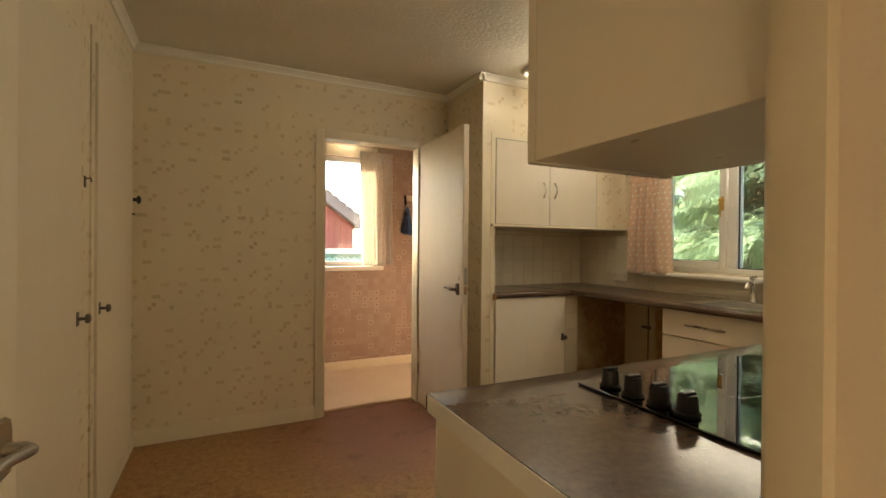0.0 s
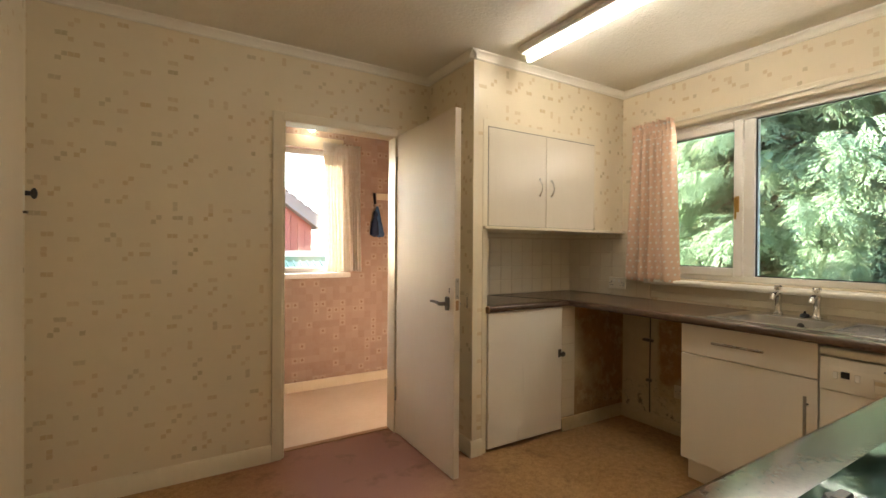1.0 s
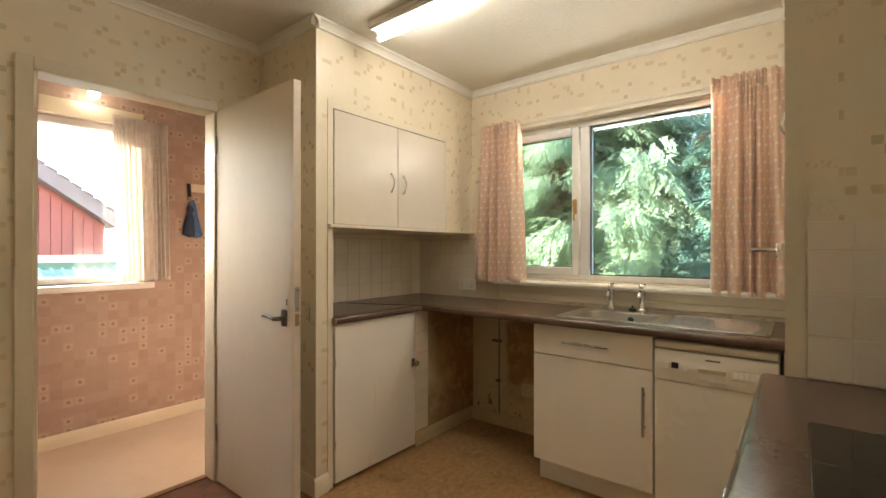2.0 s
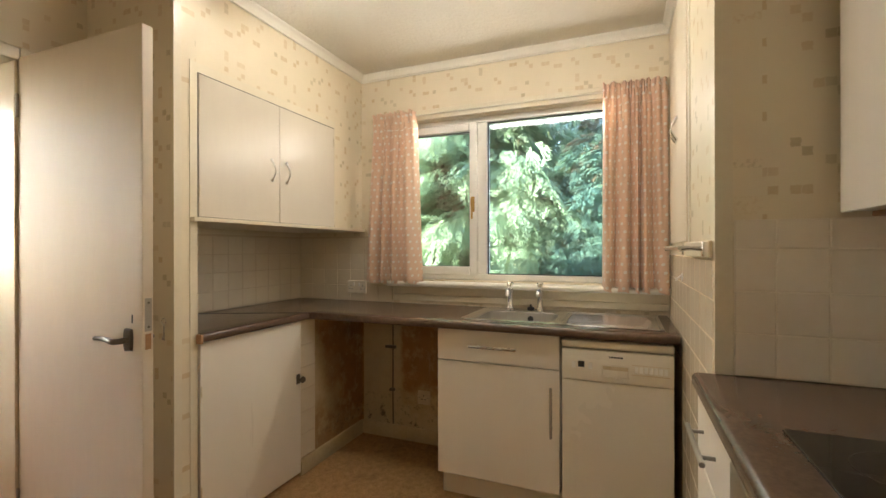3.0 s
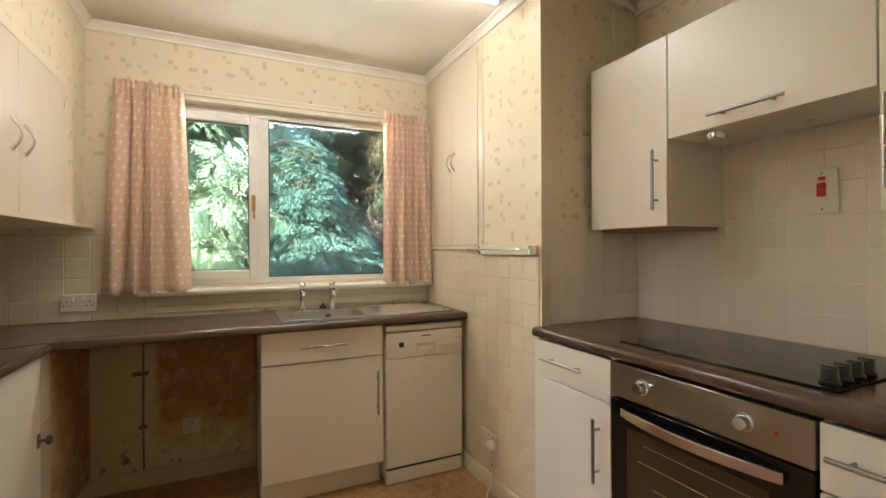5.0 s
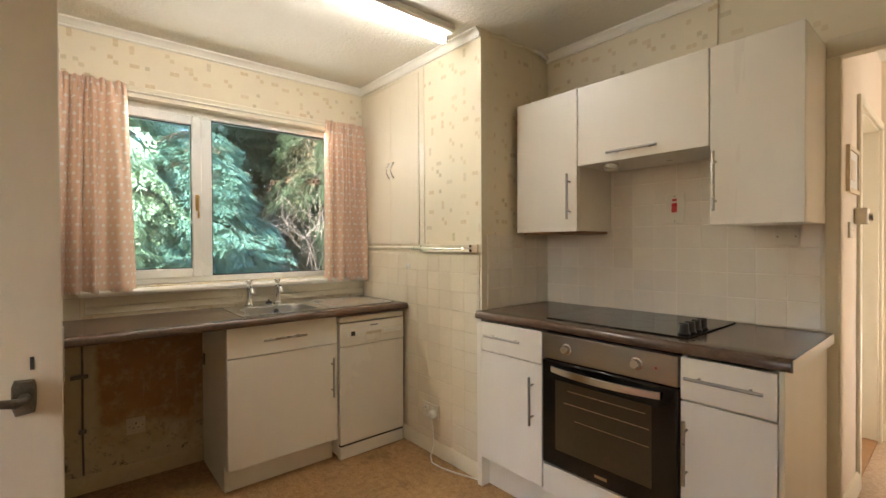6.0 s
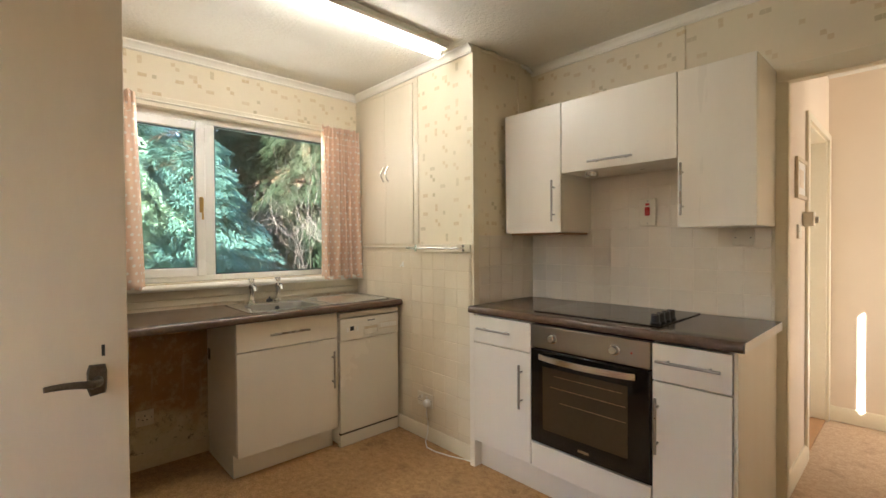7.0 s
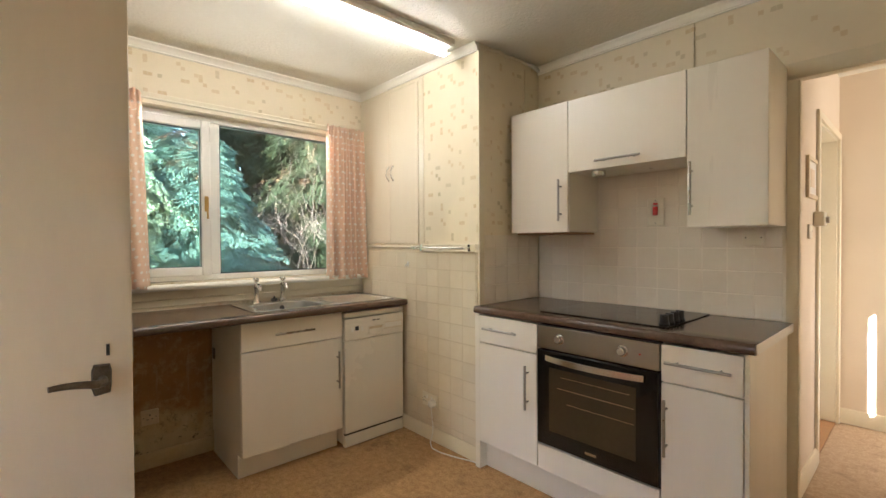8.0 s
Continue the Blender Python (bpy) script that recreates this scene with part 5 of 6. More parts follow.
def faceplate(name, c, u, out, w, h, label, category, kindof="socket", mat="plasticw"):
    """A wall plate centred at c; u: along the wall, out: away from it."""
    c, u, out = Vector(c), Vector(u), Vector(out)
    up = Vector((0, 0, 1))
    t = thing(name, c, label, category)

    def slab(du, dz, ww, hh, d0, d1, bev=0.0015):
        a, b = c + u * (du - ww / 2) + up * (dz - hh / 2) + out * d0, c + u * (du + ww / 2) + up * (dz + hh / 2) + out * d1
        lo, hi = [min(p, q) for p, q in zip(a, b)], [max(p, q) for p, q in zip(a, b)]
        return boxes((lo[0], hi[0], lo[1], hi[1], lo[2], hi[2], bev))
    p = part("plate", slab(0, 0, w, h, 0.0, 0.010, 0.003), M[mat], t)
    if kindof == "double":
        for s in (-1, 1):
            part("switch", slab(s * 0.022, 0.018, 0.013, 0.022, 0.010, 0.014), M["upvc"], p)
            for du, dz, ww, hh in ((0, 0.014, 0.005, 0.010), (-0.011, -0.008, 0.009, 0.004), (0.011, -0.008, 0.009, 0.004)):
                part("slot", slab(s * 0.046 + du, dz - 0.006, ww, hh, 0.010, 0.0104, 0), M["black"], p)
    elif kindof == "single":
        for du, dz, ww, hh in ((0, 0.012, 0.005, 0.010), (-0.011, -0.010, 0.009, 0.004), (0.011, -0.010, 0.009, 0.004)):
            part("slot", slab(du, dz, ww, hh, 0.010, 0.0104, 0), M["black"], p)
        part("switch", slab(0.028, 0.022, 0.012, 0.018, 0.010, 0.014), M["upvc" if mat == "plasticw" else mat], p)
    elif kindof == "cooker":
        part("rocker", slab(0.0, 0.005, 0.026, 0.046, 0.010, 0.017, 0.003), M["red"], p, "red rocker switch")
        part("neon", slab(0.0, 0.042, 0.022, 0.012, 0.010, 0.012, 0.001), M["red"], p, "small red neon window")
    for s in ((-0.03, 0), (0.03, 0)) if w < 0.09 and h < 0.09 else (((0, -h / 2 + 0.014), (0, h / 2 - 0.014)) if h > w else ((-w / 2 + 0.010, 0), (w / 2 - 0.010, 0))):
        part("screw", slab(s[0], s[1], 0.005, 0.005, 0.010, 0.0108, 0), M["bronze"], p)
    return t


faceplate("wall_socket", (4.727, 4.498, 0.981), (0, 1, 0), (-1, 0, 0), 0.146, 0.086, "cream double socket on the tiles above the worktop", "socket", "double")
faceplate("wall_socket", (4.739, 4.008, 0.288), (0, 1, 0), (-1, 0, 0), 0.086, 0.086, "grimy old cream socket on the stained wall", "socket", "single", "oldplate")
ss = faceplate("wall_socket", (3.924, 2.609, 0.258), (-1, 0, 0), (0, 1, 0), 0.146, 0.086, "cream double socket with a plug, on tiles", "socket", "double")
faceplate("cooker_switch", (2.745, 2.040, 1.423), (-1, 0, 0), (0, 1, 0), 0.086, 0.146, "white cooker switch plate with red rocker", "switch", "cooker")
faceplate("wall_socket", (2.31, 2.040, 1.282), (-1, 0, 0), (0, 1, 0), 0.086, 0.072, "white connection plate under the wall unit", "socket", "plain")
pl = thing("plug_and_cable", (3.884, 2.625, 0.0), "white plug with cable trailing along the floor", "plug")
bm = bmesh.new()
lathe(bm, [(0.024, 0), (0.026, 0.010), (0.022, 0.030), (0.014, 0.036), (0.002, 0.036)], Matrix.Translation((3.884, 2.619, 0.248)) @ Vector((0, 1, 0)).to_track_quat("Z", "Y").to_matrix().to_4x4(), 18)
part("plug", bm, M["upvc"], pl)
bm = bmesh.new()
tube(bm, [(3.884, 2.640, 0.226), (3.886, 2.634, 0.18), (3.888, 2.622, 0.10), (3.886, 2.626, 0.06), (3.87, 2.66, 0.015), (3.82, 2.690, 0.005), (3.74, 2.690, 0.005), (3.64, 2.665, 0.005), (3.56, 2.635, 0.005), (3.51, 2.622, 0.005)], 0.0036, 8)
part("cable", bm, M["upvc"], pl)
bm = bmesh.new()
ball(bm, (3.905, 2.612, 0.135), 0.009, 10, (1, 0.6, 1))
solid("pipe_stub", bm, M["brass"], "small brass stub in the tiles", "fitting")

# towel rail and hook
tr = thing("towel_rail", (3.77, YB, 1.21), "chrome towel rail on a cream painted batten", "towel rail")
part("batten", boxes((3.515, 3.992, YB + 0.006, YB + 0.018, 1.210, 1.258, 0.003)), M["gloss"], tr)
bm = bmesh.new()
cyl(bm, (3.540, 2.683, 1.236), (4.020, 2.683, 1.236), 0.0048, 14)
part("bar", bm, M["chrome"], tr)
for x in (3.560, 3.995):
    bm = bmesh.new()
    box(bm, x - 0.010, x + 0.010, 2.622, 2.627, 1.214, 1.256, 0.002)
    tube(bm, [(x, 2.625, 1.236), (x, 2.655, 1.238), (x, 2.684, 1.236)], [0.007, 0.006, 0.009], 10)
    part("bracket", bm, M["chrome"], tr)
bm = bmesh.new()
box(bm, 4.142, 4.160, 2.608, 2.613, 1.105, 1.140, 0.002)
tube(bm, [(4.151, 2.612, 1.13), (4.151, 2.625, 1.118), (4.151, 2.632, 1.108), (4.151, 2.632, 1.120)], 0.004, 8)
solid("wall_hook", bm, M["upvc"], "white plastic hook stuck to the tiles", "hook")

# pipe and fixings on the stained wall
pp = thing("water_pipe", (4.733, 4.23, 0.09), "thin dark pipe clipped to the stained wall", "pipe")
bm = bmesh.new()
tube(bm, [(4.735, 4.23, 0.09), (4.734, 4.232, 0.3), (4.735, 4.23, 0.6), (4.735, 4.231, 0.848)], 0.005, 8)
part("pipe", bm, M["bronze"], pp)
for z, wd in ((0.595, 0.055), (0.315, 0.025)):
    bm = bmesh.new()
    box(bm, 4.722, 4.740, 4.223 - wd * 0.3, 4.223 + wd, z - 0.010, z + 0.010, 0.003)
    cyl(bm, (4.725, 4.215 + wd, z), (4.715, 4.215 + wd, z + 0.002), 0.010, 10)
    part("clip", bm, M["bronze"], pp, "dark metal valve and clip")

# ---- strip light ----
sl = thing("strip_light", (3.612, 3.51, 2.33), "white ceiling batten with one lit fluorescent tube", "light")
bm = bmesh.new()
extrude(bm, [(3.560, H), (3.560, 2.372), (3.572, 2.362), (3.642, 2.362), (3.654, 2.372), (3.654, H)], "y", 2.73, 4.29)
part("batten", bm, M["upvc"], sl)
bm = bmesh.new()
cyl(bm, (3.628, 2.748, 2.338), (3.628, 4.272, 2.338), 0.0185, 20)
part("tube", bm, M["tube"], sl, "glowing fluorescent tube")
for y in (2.738, 4.282):
    part("end_holder", boxes((3.612, 3.644, y - 0.006, y + 0.006, 2.318, 2.364, 0.004)), M["upvc"], sl)
    bm = bmesh.new()
    cyl(bm, (3.628, y - 0.012 if y > 3 else y + 0.012, 2.338), (3.628, y, 2.338), 0.0175, 16)
    part("tube_cap", bm, M["sinksteel"], sl)

# ---- utility room ----
w2 = thing("window_2", (2.66, 6.46, 1.0), "white framed utility window", "window", kind="structure")
part("window_frame", boxes((2.152, 3.168, 6.44, 6.50, 2.082, 2.128, 0.004), (2.152, 3.168, 6.44, 6.50, 1.002, 1.05, 0.004), (2.152, 2.20, 6.44, 6.50, 1.05, 2.082, 0.004), (3.115, 3.168, 6.44, 6.50, 1.05, 2.082, 0.004)), M["upvc"], w2)
p = part("pane", boxes((2.20, 3.115, 6.468, 6.472, 1.05, 2.082)), M["pane"], w2)
p.visible_shadow = False
part("window_sill", boxes((2.10, 3.275, 6.30, 6.44, 0.955, 1.0, 0.006, 2)), M["upvc"], w2)
part("window_head", boxes((2.10, 3.22, 6.362, 6.38, 2.128, 2.235, 0.003)), M["gloss"], w2)
curtain("net_curtain", (3.02, 3.37), (3.05, 3.39), 1.01, 2.185, 6.335, 8, M["sheer"], "pale patterned net curtain, sunlit at the utility window", axis="x", seed=5, depth=0.026)
um = thing("umbrella", (3.545, 6.35, 1.33), "furled navy umbrella hanging from a wall hook", "umbrella")
bm = bmesh.new()
cyl(bm, (3.535, 6.350, 1.655), (3.528, 6.350, 1.76), 0.013, 12)
part("grip", bm, M["black"], um, "black plastic grip")
for dx, mat, lab in ((-0.030, "blueumb", "dark navy folded cloth"), (0.030, "dotumb", "blue spotted folded cloth")):
    bm = bmesh.new()
    prof = [(0.010, 0.30), (0.022, 0.26), (0.030, 0.17), (0.040, 0.08), (0.043, 0.02), (0.030, 0.0), (0.004, 0.004)] if dx > 0 else [(0.016, 0.25), (0.028, 0.22), (0.022, 0.19), (0.034, 0.14), (0.045, 0.07), (0.044, 0.02), (0.006, 0.0)]
    lathe(bm, prof, pose(3.555 + dx, 6.345, 1.335, 0, -6 if dx > 0 else 4, 0), 14)
    for v in bm.verts:
        v.co.x += 0.004 * math.sin(v.co.z * 60 + v.co.y * 50)
    part("cloth", bm, M[mat], um, lab)
pb = thing("peg_rail", (3.62, 6.375, 1.70), "small cream wooden peg rail", "rail")
part("board", boxes((3.53, 3.78, 6.366, 6.38, 1.70, 1.765, 0.002)), M["gloss"], pb)
bm = bmesh.new()
tube(bm, [(3.53, 6.367, 1.735), (3.53, 6.345, 1.738), (3.53, 6.335, 1.755)], 0.004, 8)
part("peg", bm, M["bronze"], pb)
ul = thing("ceiling_lamp", (2.9, 6.27, 2.25), "small round lit lamp under the utility ceiling", "lamp")
bm = bmesh.new()
ball(bm, (2.9, 6.27, 2.278), 0.032, 20)
part("globe", bm, M["bulb"], ul, "glowing white globe")
bm = bmesh.new()
cyl(bm, (2.9, 6.27, 2.308), (2.9, 6.27, H), 0.03, 18)
part("base", bm, M["upvc"], ul)

# ---- hall ----
pf = thing("picture_frame", (2.196, 1.41, 1.49), "framed pale drawing, hung a little crooked", "picture")
bm = boxes((2.185, 2.199, 1.28, 1.30, 1.49, 1.705), (2.185, 2.199, 1.53, 1.55, 1.49, 1.705), (2.185, 2.199, 1.30, 1.53, 1.49, 1.51), (2.185, 2.199, 1.30, 1.53, 1.685, 1.705))
part("frame", bm, M["oldplate"], pf)
part("mount", boxes((2.191, 2.197, 1.30, 1.53, 1.51, 1.685)), M["upvc"], pf)
part("drawing", boxes((2.1895, 2.1912, 1.36, 1.47, 1.55, 1.645)), M["hall"], pf)
faceplate("light_switch", (2.2, 1.45, 1.315), (0, 1, 0), (-1, 0, 0), 0.086, 0.075, "cream light switch on the hall wall", "switch", "plain")
th = thing("thermostat", (2.16, 1.29, 1.345), "cream wall thermostat with a grey dial", "thermostat")
part("body", boxes((2.150, 2.20, 1.255, 1.33, 1.345, 1.425, 0.005)), M["plasticw"], th)
bm = bmesh.new()
cyl(bm, (2.150, 1.285, 1.38), (2.135, 1.285, 1.38), 0.018, 16)
part("dial", bm, M["steel"], th, "grey dial")


# ---- garden ----
bm = bmesh.new()
box(bm, -900, 900, -900, 900, -0.6, -0.30)
structure("ground", bm, M["soil"], "dark soil and rough grass of the garden", "ground")


def spray(rng, pairs, length):
    """One flat fan of cypress that droops at its tips: a stem, side twigs, and fine sprigs along them. Returns points and triangles."""
    pts, tris = [], []

    def blade(a, b, w):
        d = b - a
        side = np.array([-d[1], d[0], rng.uniform(-0.25, 0.25) * w])
        side = side / (np.linalg.norm(side) + 1e-9) * w
        i = len(pts)
        q = a + d * 0.22
        pts.extend([q + side, b, q - side])
        tris.append((i, i + 1, i + 2))
    for k in range(pairs):
        s = (k + 0.5) / pairs
        base = np.array([length * s, 0.0, -0.45 * length * s * s])
        reach = length * (0.46 * math.sin(math.pi * min(1.0, 0.22 + 0.72 * s)) + 0.05)
        for sg in (-1, 1):
            ang = radians(rng.uniform(36, 56))
            d = np.array([math.cos(ang), sg * math.sin(ang), -0.10 - 0.30 * s + rng.uniform(-0.10, 0.10)])
            tip = base + d * reach * rng.uniform(0.75, 1.15) - np.array([0, 0, 0.16 * reach])
            blade(base, tip, 0.0075)
            for q in (0.28, 0.52, 0.76):
                p = base + (tip - base) * q
                for s2 in (-1, 1):
                    a2 = math.atan2(d[1], d[0]) + s2 * radians(rng.uniform(30, 52))
                    e = np.array([math.cos(a2), math.sin(a2), -0.45 + rng.uniform(-0.2, 0.1)])
                    blade(p, p + e * reach * 0.40 * (1.15 - 0.5 * q), 0.0110)
    blade(np.array([length * 0.8, 0, -0.30 * length]), np.array([length * 1.1, 0, -0.66 * length]), 0.012)
    return np.array(pts), np.array(tris)


def conifer(at, height, radius, count, mat, seed, label, low=0.05, size=1.0):
    """A cypress: tapered trunk, drooping limbs, and a crown of sprays set along and at the ends of the limbs."""
    rng = random.Random(seed)
    t = thing("conifer", at, label, "tree", "garden trees")
    x, y, z0 = at
    bm = bmesh.new()
    tube(bm, [(x + 0.04 * math.sin(k), y + 0.05 * math.cos(k * 1.7), z0 + height * k / 8) for k in range(9)], [0.16 * (1 - k / 8.6) + 0.01 for k in range(9)], 10)
    part("trunk", bm, M["bark"], t)
    kinds = [spray(rng, 6, 0.40) for _ in range(6)]
    P, Q, n = [], [], 0
    limbs = []
    bm = bmesh.new()
    for i in range(int(height * 36)):
        f = low + (1 - low) * ((i + rng.random()) / int(height * 36)) ** 1.1
        a = i * 2.399963 + rng.gauss(0, 0.35)
        reach = radius * (1 - f) ** 0.75 * rng.uniform(0.55, 1.15) + 0.12
        lift = rng.uniform(0.0, 0.22)
        limbs.append((f, a, reach, lift))
        pts = [(x + math.cos(a) * reach * s, y + math.sin(a) * reach * s, z0 + f * height + reach * (lift * s - 0.20 * s * s)) for s in (0, 0.35, 0.7, 0.95)]
        tube(bm, pts, [0.020, 0.014, 0.008, 0.003], 5)
    part("limbs", bm, M["bark"], t)
    per = count / len(limbs)
    D, DQ, dn = [], [], 0
    for k in range(count):
        f, a, reach, lift = limbs[k % len(limbs)]
        s = 0.15 + 0.90 * ((k // len(limbs) + rng.random()) / per) ** 0.8
        sg = 1 if rng.random() < 0.5 else -1
        w = rng.random() ** 0.8 * (0.06 + 0.24 * reach * (1.1 - 0.85 * s))
        p = np.array([x + math.cos(a) * reach * s - sg * math.sin(a) * w, y + math.sin(a) * reach * s + sg * math.cos(a) * w, z0 + f * height + reach * (lift * s - 0.20 * s * s) - 0.20 * w + rng.gauss(0, 0.06)])
        pts, tris = kinds[rng.randrange(6)]
        yaw, tilt, roll, sc = a + sg * (0.85 - 0.65 * s) + rng.gauss(0, 0.45), rng.gauss(0.05 + 0.30 * s, 0.24), rng.gauss(sg * 0.10, 0.26), size * rng.uniform(0.55, 1.05)
        m = (Matrix.Rotation(yaw, 3, "Z") @ Matrix.Rotation(tilt, 3, "Y") @ Matrix.Rotation(roll, 3, "X"))
        here = pts @ np.array(m).T * sc + p - np.array(at)
        if s < 0.42 and rng.random() < 0.6:
            D.append(here), DQ.append(tris + dn)
            dn += len(pts)
        else:
            P.append(here), Q.append(tris + n)
            n += len(pts)
    me = bpy.data.meshes.new("dead_sprays")
    me.from_pydata(np.concatenate(D).tolist(), [], np.concatenate(DQ).tolist())
    me.materials.append(M["deadleaf"])
    c = new("dead_sprays", me)
    c.parent = t
    BASE[c.name] = Vector(at)
    tagged(c, "dry reddish brown inner sprays")
    me = bpy.data.meshes.new("crown")
    me.from_pydata(np.concatenate(P).tolist(), [], np.concatenate(Q).tolist())
    me.materials.append(mat)
    c = new("crown", me)
    c.parent = t
    BASE[c.name] = Vector(at)
    return t


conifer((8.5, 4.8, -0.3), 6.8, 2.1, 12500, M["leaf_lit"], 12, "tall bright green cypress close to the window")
# The blue cypresses get their shade from the darker leaf colour.
conifer((9.6, 7.3, -0.3), 7.0, 2.0, 1500, M["leaf_blue_shaded"], 11, "tall blue-green cypress with drooping sprays, darkened as if shaded", size=1.55)
conifer((7.9, 3.1, -0.3), 2.85, 1.30, 5200, M["leaf_blue_shaded"], 13, "blue-green cypress with drooping sprays, darkened as if shaded")
conifer((11.2, 3.0, -0.3), 6.8, 2.1, 1500, M["leaf_lit"], 14, "green cypress behind the garden fence", size=1.55)
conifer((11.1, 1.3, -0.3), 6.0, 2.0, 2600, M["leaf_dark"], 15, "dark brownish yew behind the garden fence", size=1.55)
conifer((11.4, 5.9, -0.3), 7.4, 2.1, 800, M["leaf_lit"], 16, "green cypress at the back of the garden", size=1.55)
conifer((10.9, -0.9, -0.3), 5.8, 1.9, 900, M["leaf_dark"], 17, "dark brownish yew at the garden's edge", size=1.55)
# These two yews are added to shade and hide the fence.
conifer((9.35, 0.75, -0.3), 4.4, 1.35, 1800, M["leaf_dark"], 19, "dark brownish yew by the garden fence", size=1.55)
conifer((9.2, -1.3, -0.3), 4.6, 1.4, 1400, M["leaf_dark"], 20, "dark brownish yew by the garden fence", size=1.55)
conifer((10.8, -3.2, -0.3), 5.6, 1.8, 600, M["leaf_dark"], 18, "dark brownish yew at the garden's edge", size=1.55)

# dry shrub of bare twigs
ds = thing("dry_shrub", (8.1, 1.45, -0.3), "leafless shrub of fine brown twigs", "shrub")
rng = random.Random(21)
bm = bmesh.new()


def branch(p, d, length, r, depth):
    pts, q = [p], p.copy()
    for k in range(4):
        d = (d + Vector((rng.gauss(0, 0.16), rng.gauss(0, 0.16), rng.gauss(0.02, 0.10)))).normalized()
        q = q + d * length / 4
        pts.append(q)
    tube(bm, pts, [r * (1 - 0.15 * k) for k in range(5)], 4)
    if depth:
        for k in (2, 3, 4, 4):
            nd = (d + Vector((rng.gauss(0, 0.6), rng.gauss(0, 0.6), rng.gauss(0.05, 0.5)))).normalized()
            branch(pts[k], nd, length * rng.uniform(0.5, 0.8), r * 0.55, depth - 1)


for k in range(9):
    a = k * 0.7
    branch(Vector((8.1 + 0.15 * math.cos(a), 1.45 + 0.15 * math.sin(a), -0.3)), Vector((0.45 * math.cos(a), 0.45 * math.sin(a), 0.9)).normalized(), 1.25, 0.011, 3)
part("twigs", bm, M["twig"], ds)

# laurel near the window
la = thing("laurel_bush", (6.3, 1.35, -0.3), "young laurel with long glossy green leaves", "shrub")
bm = bmesh.new()
tips = []
for k in range(7):
    a = rng.uniform(0, 6.28)
    pts = [Vector((6.3, 1.35, -0.3)), Vector((6.3 + 0.15 * math.cos(a), 1.35 + 0.15 * math.sin(a), 0.5)), Vector((6.3 + 0.33 * math.cos(a), 1.35 + 0.40 * math.sin(a), 1.0 + 0.35 * rng.random()))]
    tube(bm, pts, [0.012, 0.009, 0.004], 6)
    tips.append(pts)
part("stems", bm, M["bark"], la)
bm = bmesh.new()
for pts in tips:
    for k in range(11):
        s = 0.45 + 0.55 * k / 10
        p = pts[1].lerp(pts[2], s)
        a = rng.uniform(0, 6.28)
        d = Vector((math.cos(a), math.sin(a), rng.uniform(-0.25, 0.45))).normalized()
        side = d.cross(Vector((0, 0, 1))).normalized()
        L = rng.uniform(0.10, 0.16)
        ring = [p + d * (L * f) + side * (w * L) - Vector((0, 0, 0.12 * L * f * f)) for f, w in ((0.05, 0), (0.3, 0.15), (0.6, 0.16), (1.0, 0), (0.6, -0.16), (0.3, -0.15))]
        bm.faces.new([bm.verts.new(q) for q in ring])
part("leaves", bm, M["laurel"], la)

# board fence at the back
fn = thing("garden_fence", (9.9, 1.5, -0.3), "weathered brown board fence", "fence")
for k in range(60):
    y0 = -4.5 + 0.16 * k
    part("board", boxes((9.9, 9.92, y0, y0 + 0.15, -0.3, 1.25 + 0.01 * (k % 3))), M["fence"], fn)
for k in range(6):
    part("post", boxes((9.92, 10.0, -4.4 + 1.8 * k, -4.32 + 1.8 * k, -0.3, 1.3)), M["fence"], fn)
# low white garden wall under the trees
structure("garden_wall", boxes((9.3, 9.45, 2.4, 9.0, -0.3, 0.55)), M["harl"], "low pale rendered garden wall", "garden wall")

# neighbour's red shed to the north
sh = thing("red_garage", (2.8, 13.0, -0.3), "red boarded garage with a shallow tiled gable roof", "shed")
bm = bmesh.new()
extrude(bm, [(0.75, -0.3), (4.42, -0.3), (4.42, 1.68), (2.6, 3.02), (0.75, 1.68)], "y", 12.05, 16.0)
part("wall", bm, M["redclad"], sh)
for k in range(26):
    xk = 0.76 + 0.140 * k
    top = 3.02 - 0.736 * max(abs(xk - 2.6), abs(xk + 0.134 - 2.6))
    part("board", boxes((xk, xk + 0.134, 12.03, 12.05, -0.3, top - 0.01, 0.004)), M["redclad"], sh)
bm = bmesh.new()
extrude(bm, [(2.6, 3.03), (4.53, 1.61), (4.53, 1.875), (2.6, 3.30), (0.67, 1.875), (0.67, 1.61)], "y", 11.80, 16.2)
part("roof", bm, M["slate"], sh)
for k in range(13):
    u = k / 12.5
    for sx in (-1, 1):
        bm = bmesh.new()
        xa, za = 2.6 + sx * 1.93 * u, 3.30 - 1.425 * u
        box(bm, -0.085, 0.085, 11.77, 11.97, -0.010, 0.016, 0.004)
        bmesh.ops.transform(bm, matrix=pose(xa, 0, za + 0.012, 0, sx * 36.4 - 5 * sx, 0), verts=bm.verts)
        part("tile", bm, M["slate"], sh)
fw = thing("white_rail_fence", (3.5, 10.5, -0.3), "white painted rail with green trough below", "fence")
part("rail", boxes((1.0, 6.5, 10.5, 10.55, 1.06, 1.16)), M["upvc"], fw)
part("panel", boxes((1.0, 6.5, 10.52, 10.56, -0.3, 1.06)), M["greenfelt"], fw)
gs = thing("green_cold_frame", (3.6, 9.4, -0.3), "small green ridged cold frame roof", "cold frame")
bm = bmesh.new()
extrude(bm, [(9.0, -0.3), (10.0, -0.3), (10.0, 0.80), (9.5, 1.0), (9.0, 0.80)], "x", 3.15, 4.6)
part("body", bm, M["greenfelt"], gs)
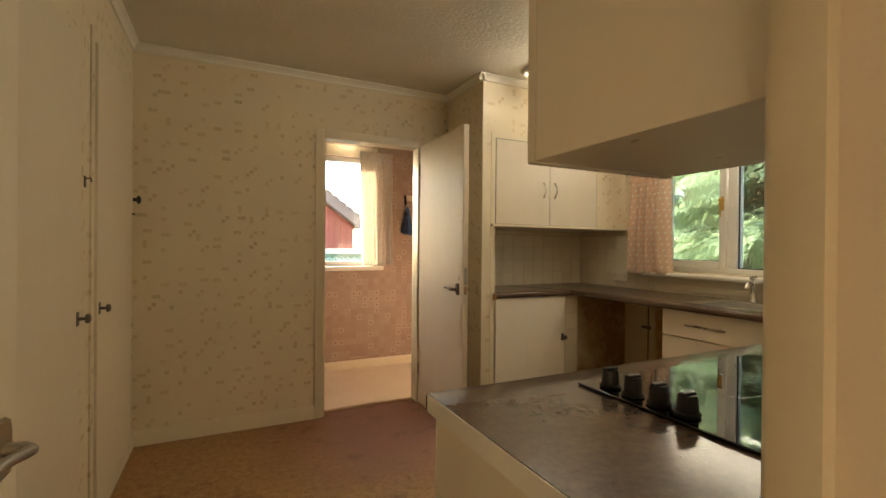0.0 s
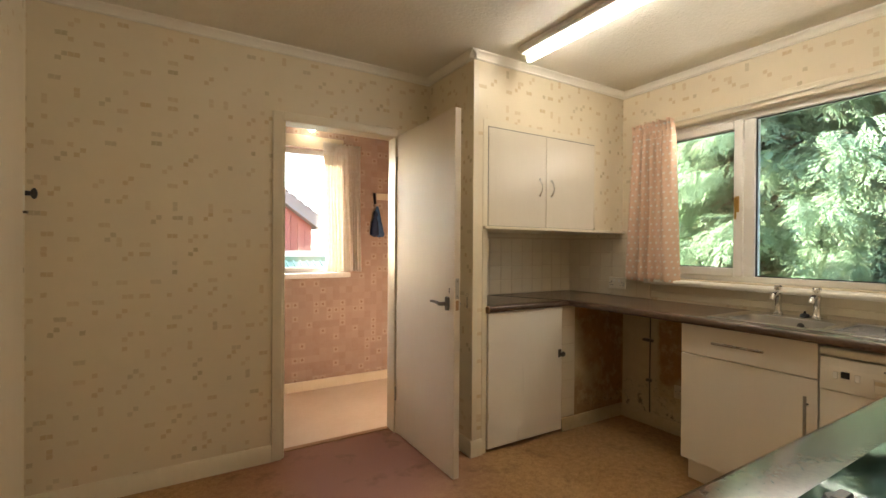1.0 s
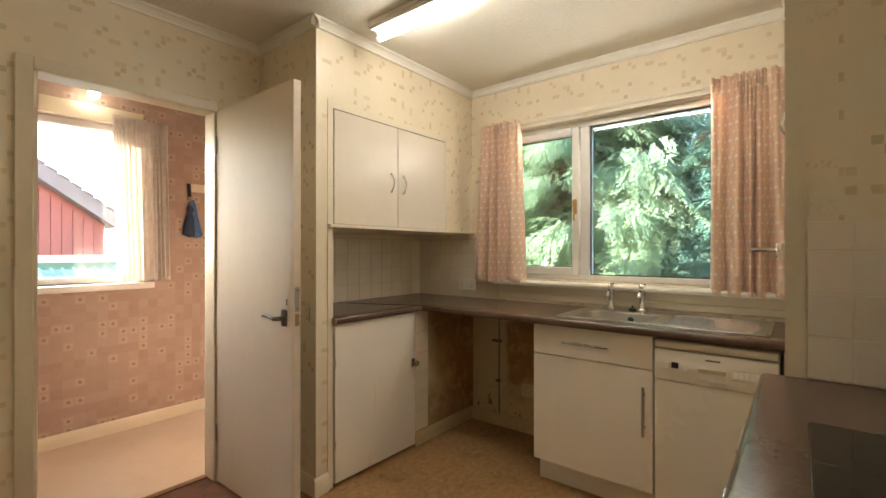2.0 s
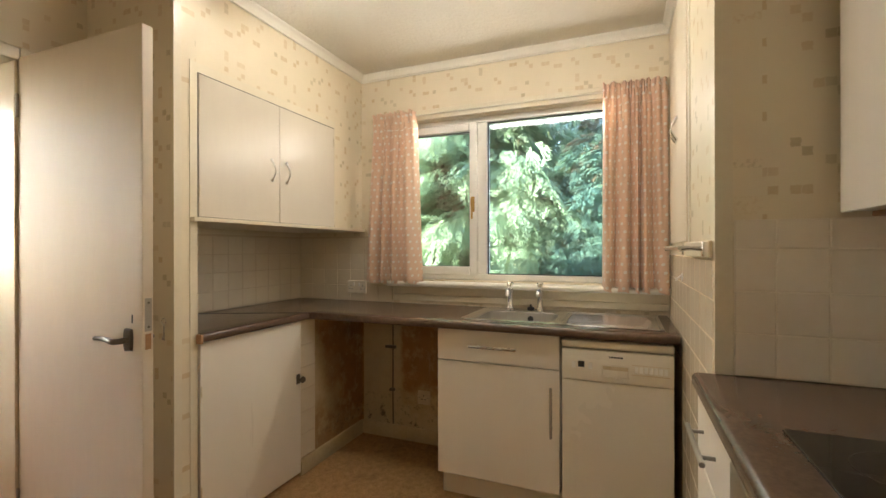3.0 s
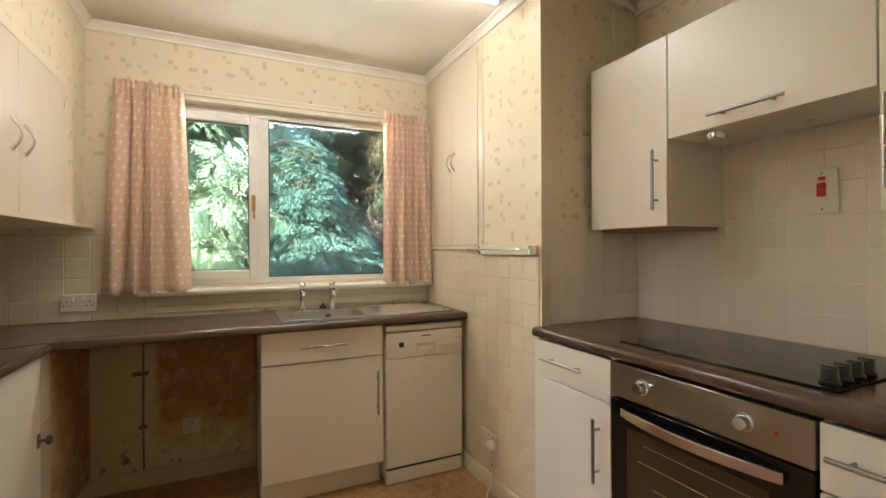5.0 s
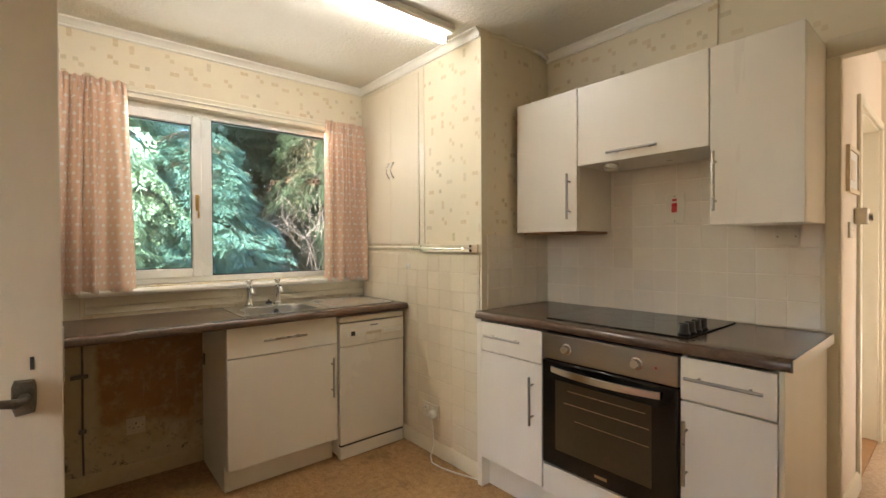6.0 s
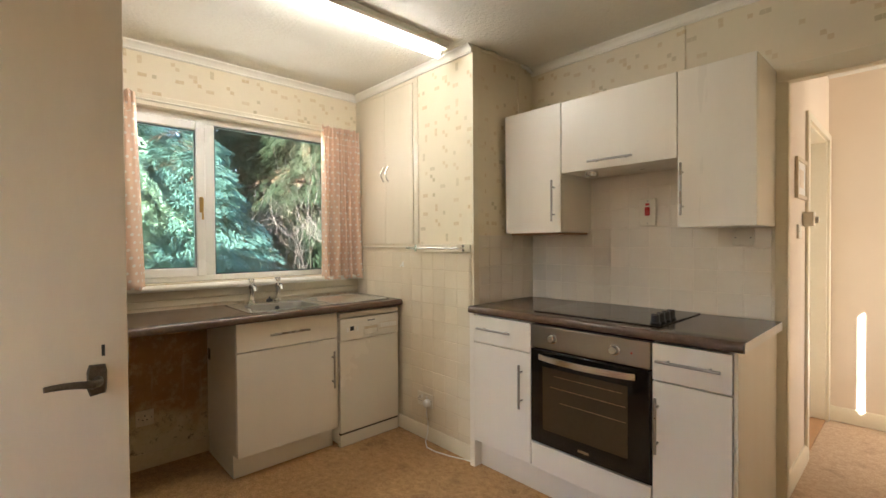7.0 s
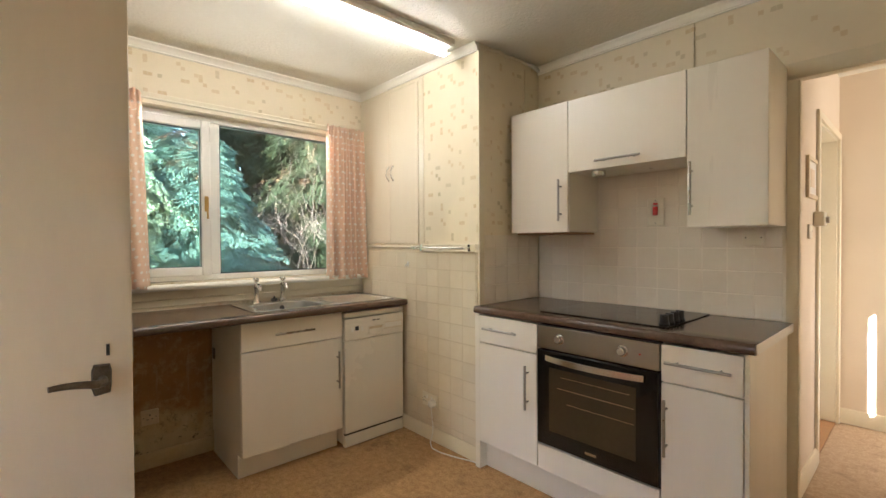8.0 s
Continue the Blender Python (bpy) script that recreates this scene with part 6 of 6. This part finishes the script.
for k in range(14):
    xk = 3.15 + 0.105 * k
    bm = bmesh.new()
    tube(bm, [(xk, 8.98, 0.80), (xk, 9.5, 1.01), (xk, 10.02, 0.80)], 0.018, 5)
    part("ridge", bm, M["greenfelt"], gs)

# ---- tiles ----
TILE = {}


def tile_mesh(w, h, axis, mat):
    key = (round(w, 3), round(h, 3), axis, mat)
    if key not in TILE:
        g, d = 0.0009, 0.0055
        bm = bmesh.new()
        a, b = w / 2 - g, h / 2 - g
        e = 0.0022
        lo = [(-a, -b, 0), (a, -b, 0), (a, b, 0), (-a, b, 0)]
        mid = [(-a, -b, d - e), (a, -b, d - e), (a, b, d - e), (-a, b, d - e)]
        hi = [(-a + e, -b + e, d), (a - e, -b + e, d), (a - e, b - e, d), (-a + e, b - e, d)]
        rings(bm, [lo, mid, hi])
        m = {"+x": Matrix(((0, 0, 1), (1, 0, 0), (0, 1, 0))), "-x": Matrix(((0, 0, -1), (-1, 0, 0), (0, 1, 0))), "+y": Matrix(((-1, 0, 0), (0, 0, 1), (0, 1, 0))), "-y": Matrix(((1, 0, 0), (0, 0, -1), (0, 1, 0)))}[axis]
        bmesh.ops.transform(bm, matrix=m.to_4x4(), verts=bm.verts)
        TILE[key] = mesh_of("tile", bm, M[mat], (0, 0, 0))
        for q in TILE[key].polygons:
            q.use_smooth = False
    return TILE[key]


trng = random.Random(9)


def tiling(parent_name, axis, at, u0, u1, z0, z1, mat, pitch=0.108, u_from=None, z_from=None, skip=None):
    """Tiles on a wall face at `at`; axis: the way they face. u runs along the wall. Edge tiles are cut."""
    parent = bpy.data.objects[parent_name]
    bed = 0.0043
    s = 1 if axis[0] == "+" else -1
    a, b = sorted((at, at + s * bed))
    g = (a, b, u0, u1, z0, z1) if axis[1] == "x" else (u0, u1, a, b, z0, z1)
    part("grout_bed", boxes(g), M["groutw" if mat == "tilew" else "grout"], parent)
    uf, zf = u0 if u_from is None else u_from, z0 if z_from is None else z_from
    i0, i1 = math.floor((u0 - uf) / pitch), math.ceil((u1 - uf) / pitch)
    j0, j1 = math.floor((z0 - zf) / pitch), math.ceil((z1 - zf) / pitch)
    for i in range(i0, i1):
        for j in range(j0, j1):
            a0, a1 = max(u0, uf + i * pitch), min(u1, uf + (i + 1) * pitch)
            b0, b1 = max(z0, zf + j * pitch), min(z1, zf + (j + 1) * pitch)
            if a1 - a0 < 0.012 or b1 - b0 < 0.012 or (skip and skip((a0 + a1) / 2, (b0 + b1) / 2)):
                continue
            ob = new("tile", tile_mesh(a1 - a0, b1 - b0, axis, mat))
            off = at + s * 0.0004 * trng.random()
            ob.location = (off, (a0 + a1) / 2, (b0 + b1) / 2) if axis[1] == "x" else ((a0 + a1) / 2, off, (b0 + b1) / 2)
            ob.parent = parent


tiling("wall_bay_south", "+y", YB, 3.515, 4.735, 0.087, 1.206, "tile", u_from=3.527, z_from=1.206 - 0.108 * 11, skip=lambda u, z: u > 4.22 and z < 0.82)
tiling("wall_south", "+y", YS, 2.192, 3.498, ZH + 0.002, 1.640, "tilew", u_from=3.498 - 0.108 * 13, skip=lambda u, z: z > 1.335 and (u < 2.43 or u > 3.13))
tiling("wall_pier_south", "-x", XJS, YS + 0.01, 2.562, ZH + 0.002, 1.310, "tilew")
tiling("wall_bay_back", "-y", 4.985, 3.472, 4.735, ZT + 0.002, 1.322, "tile", u_from=4.735 - 0.106 * 13, pitch=0.106)
tiling("wall_east", "-x", XE, 4.235, 4.980, ZT + 0.002, 1.322, "tile", u_from=4.980 - 0.106 * 8, pitch=0.106)
tiling("wall_bay_low", "-y", YA, 4.112, 4.236, 0.090, 0.845, "tile", pitch=0.124)
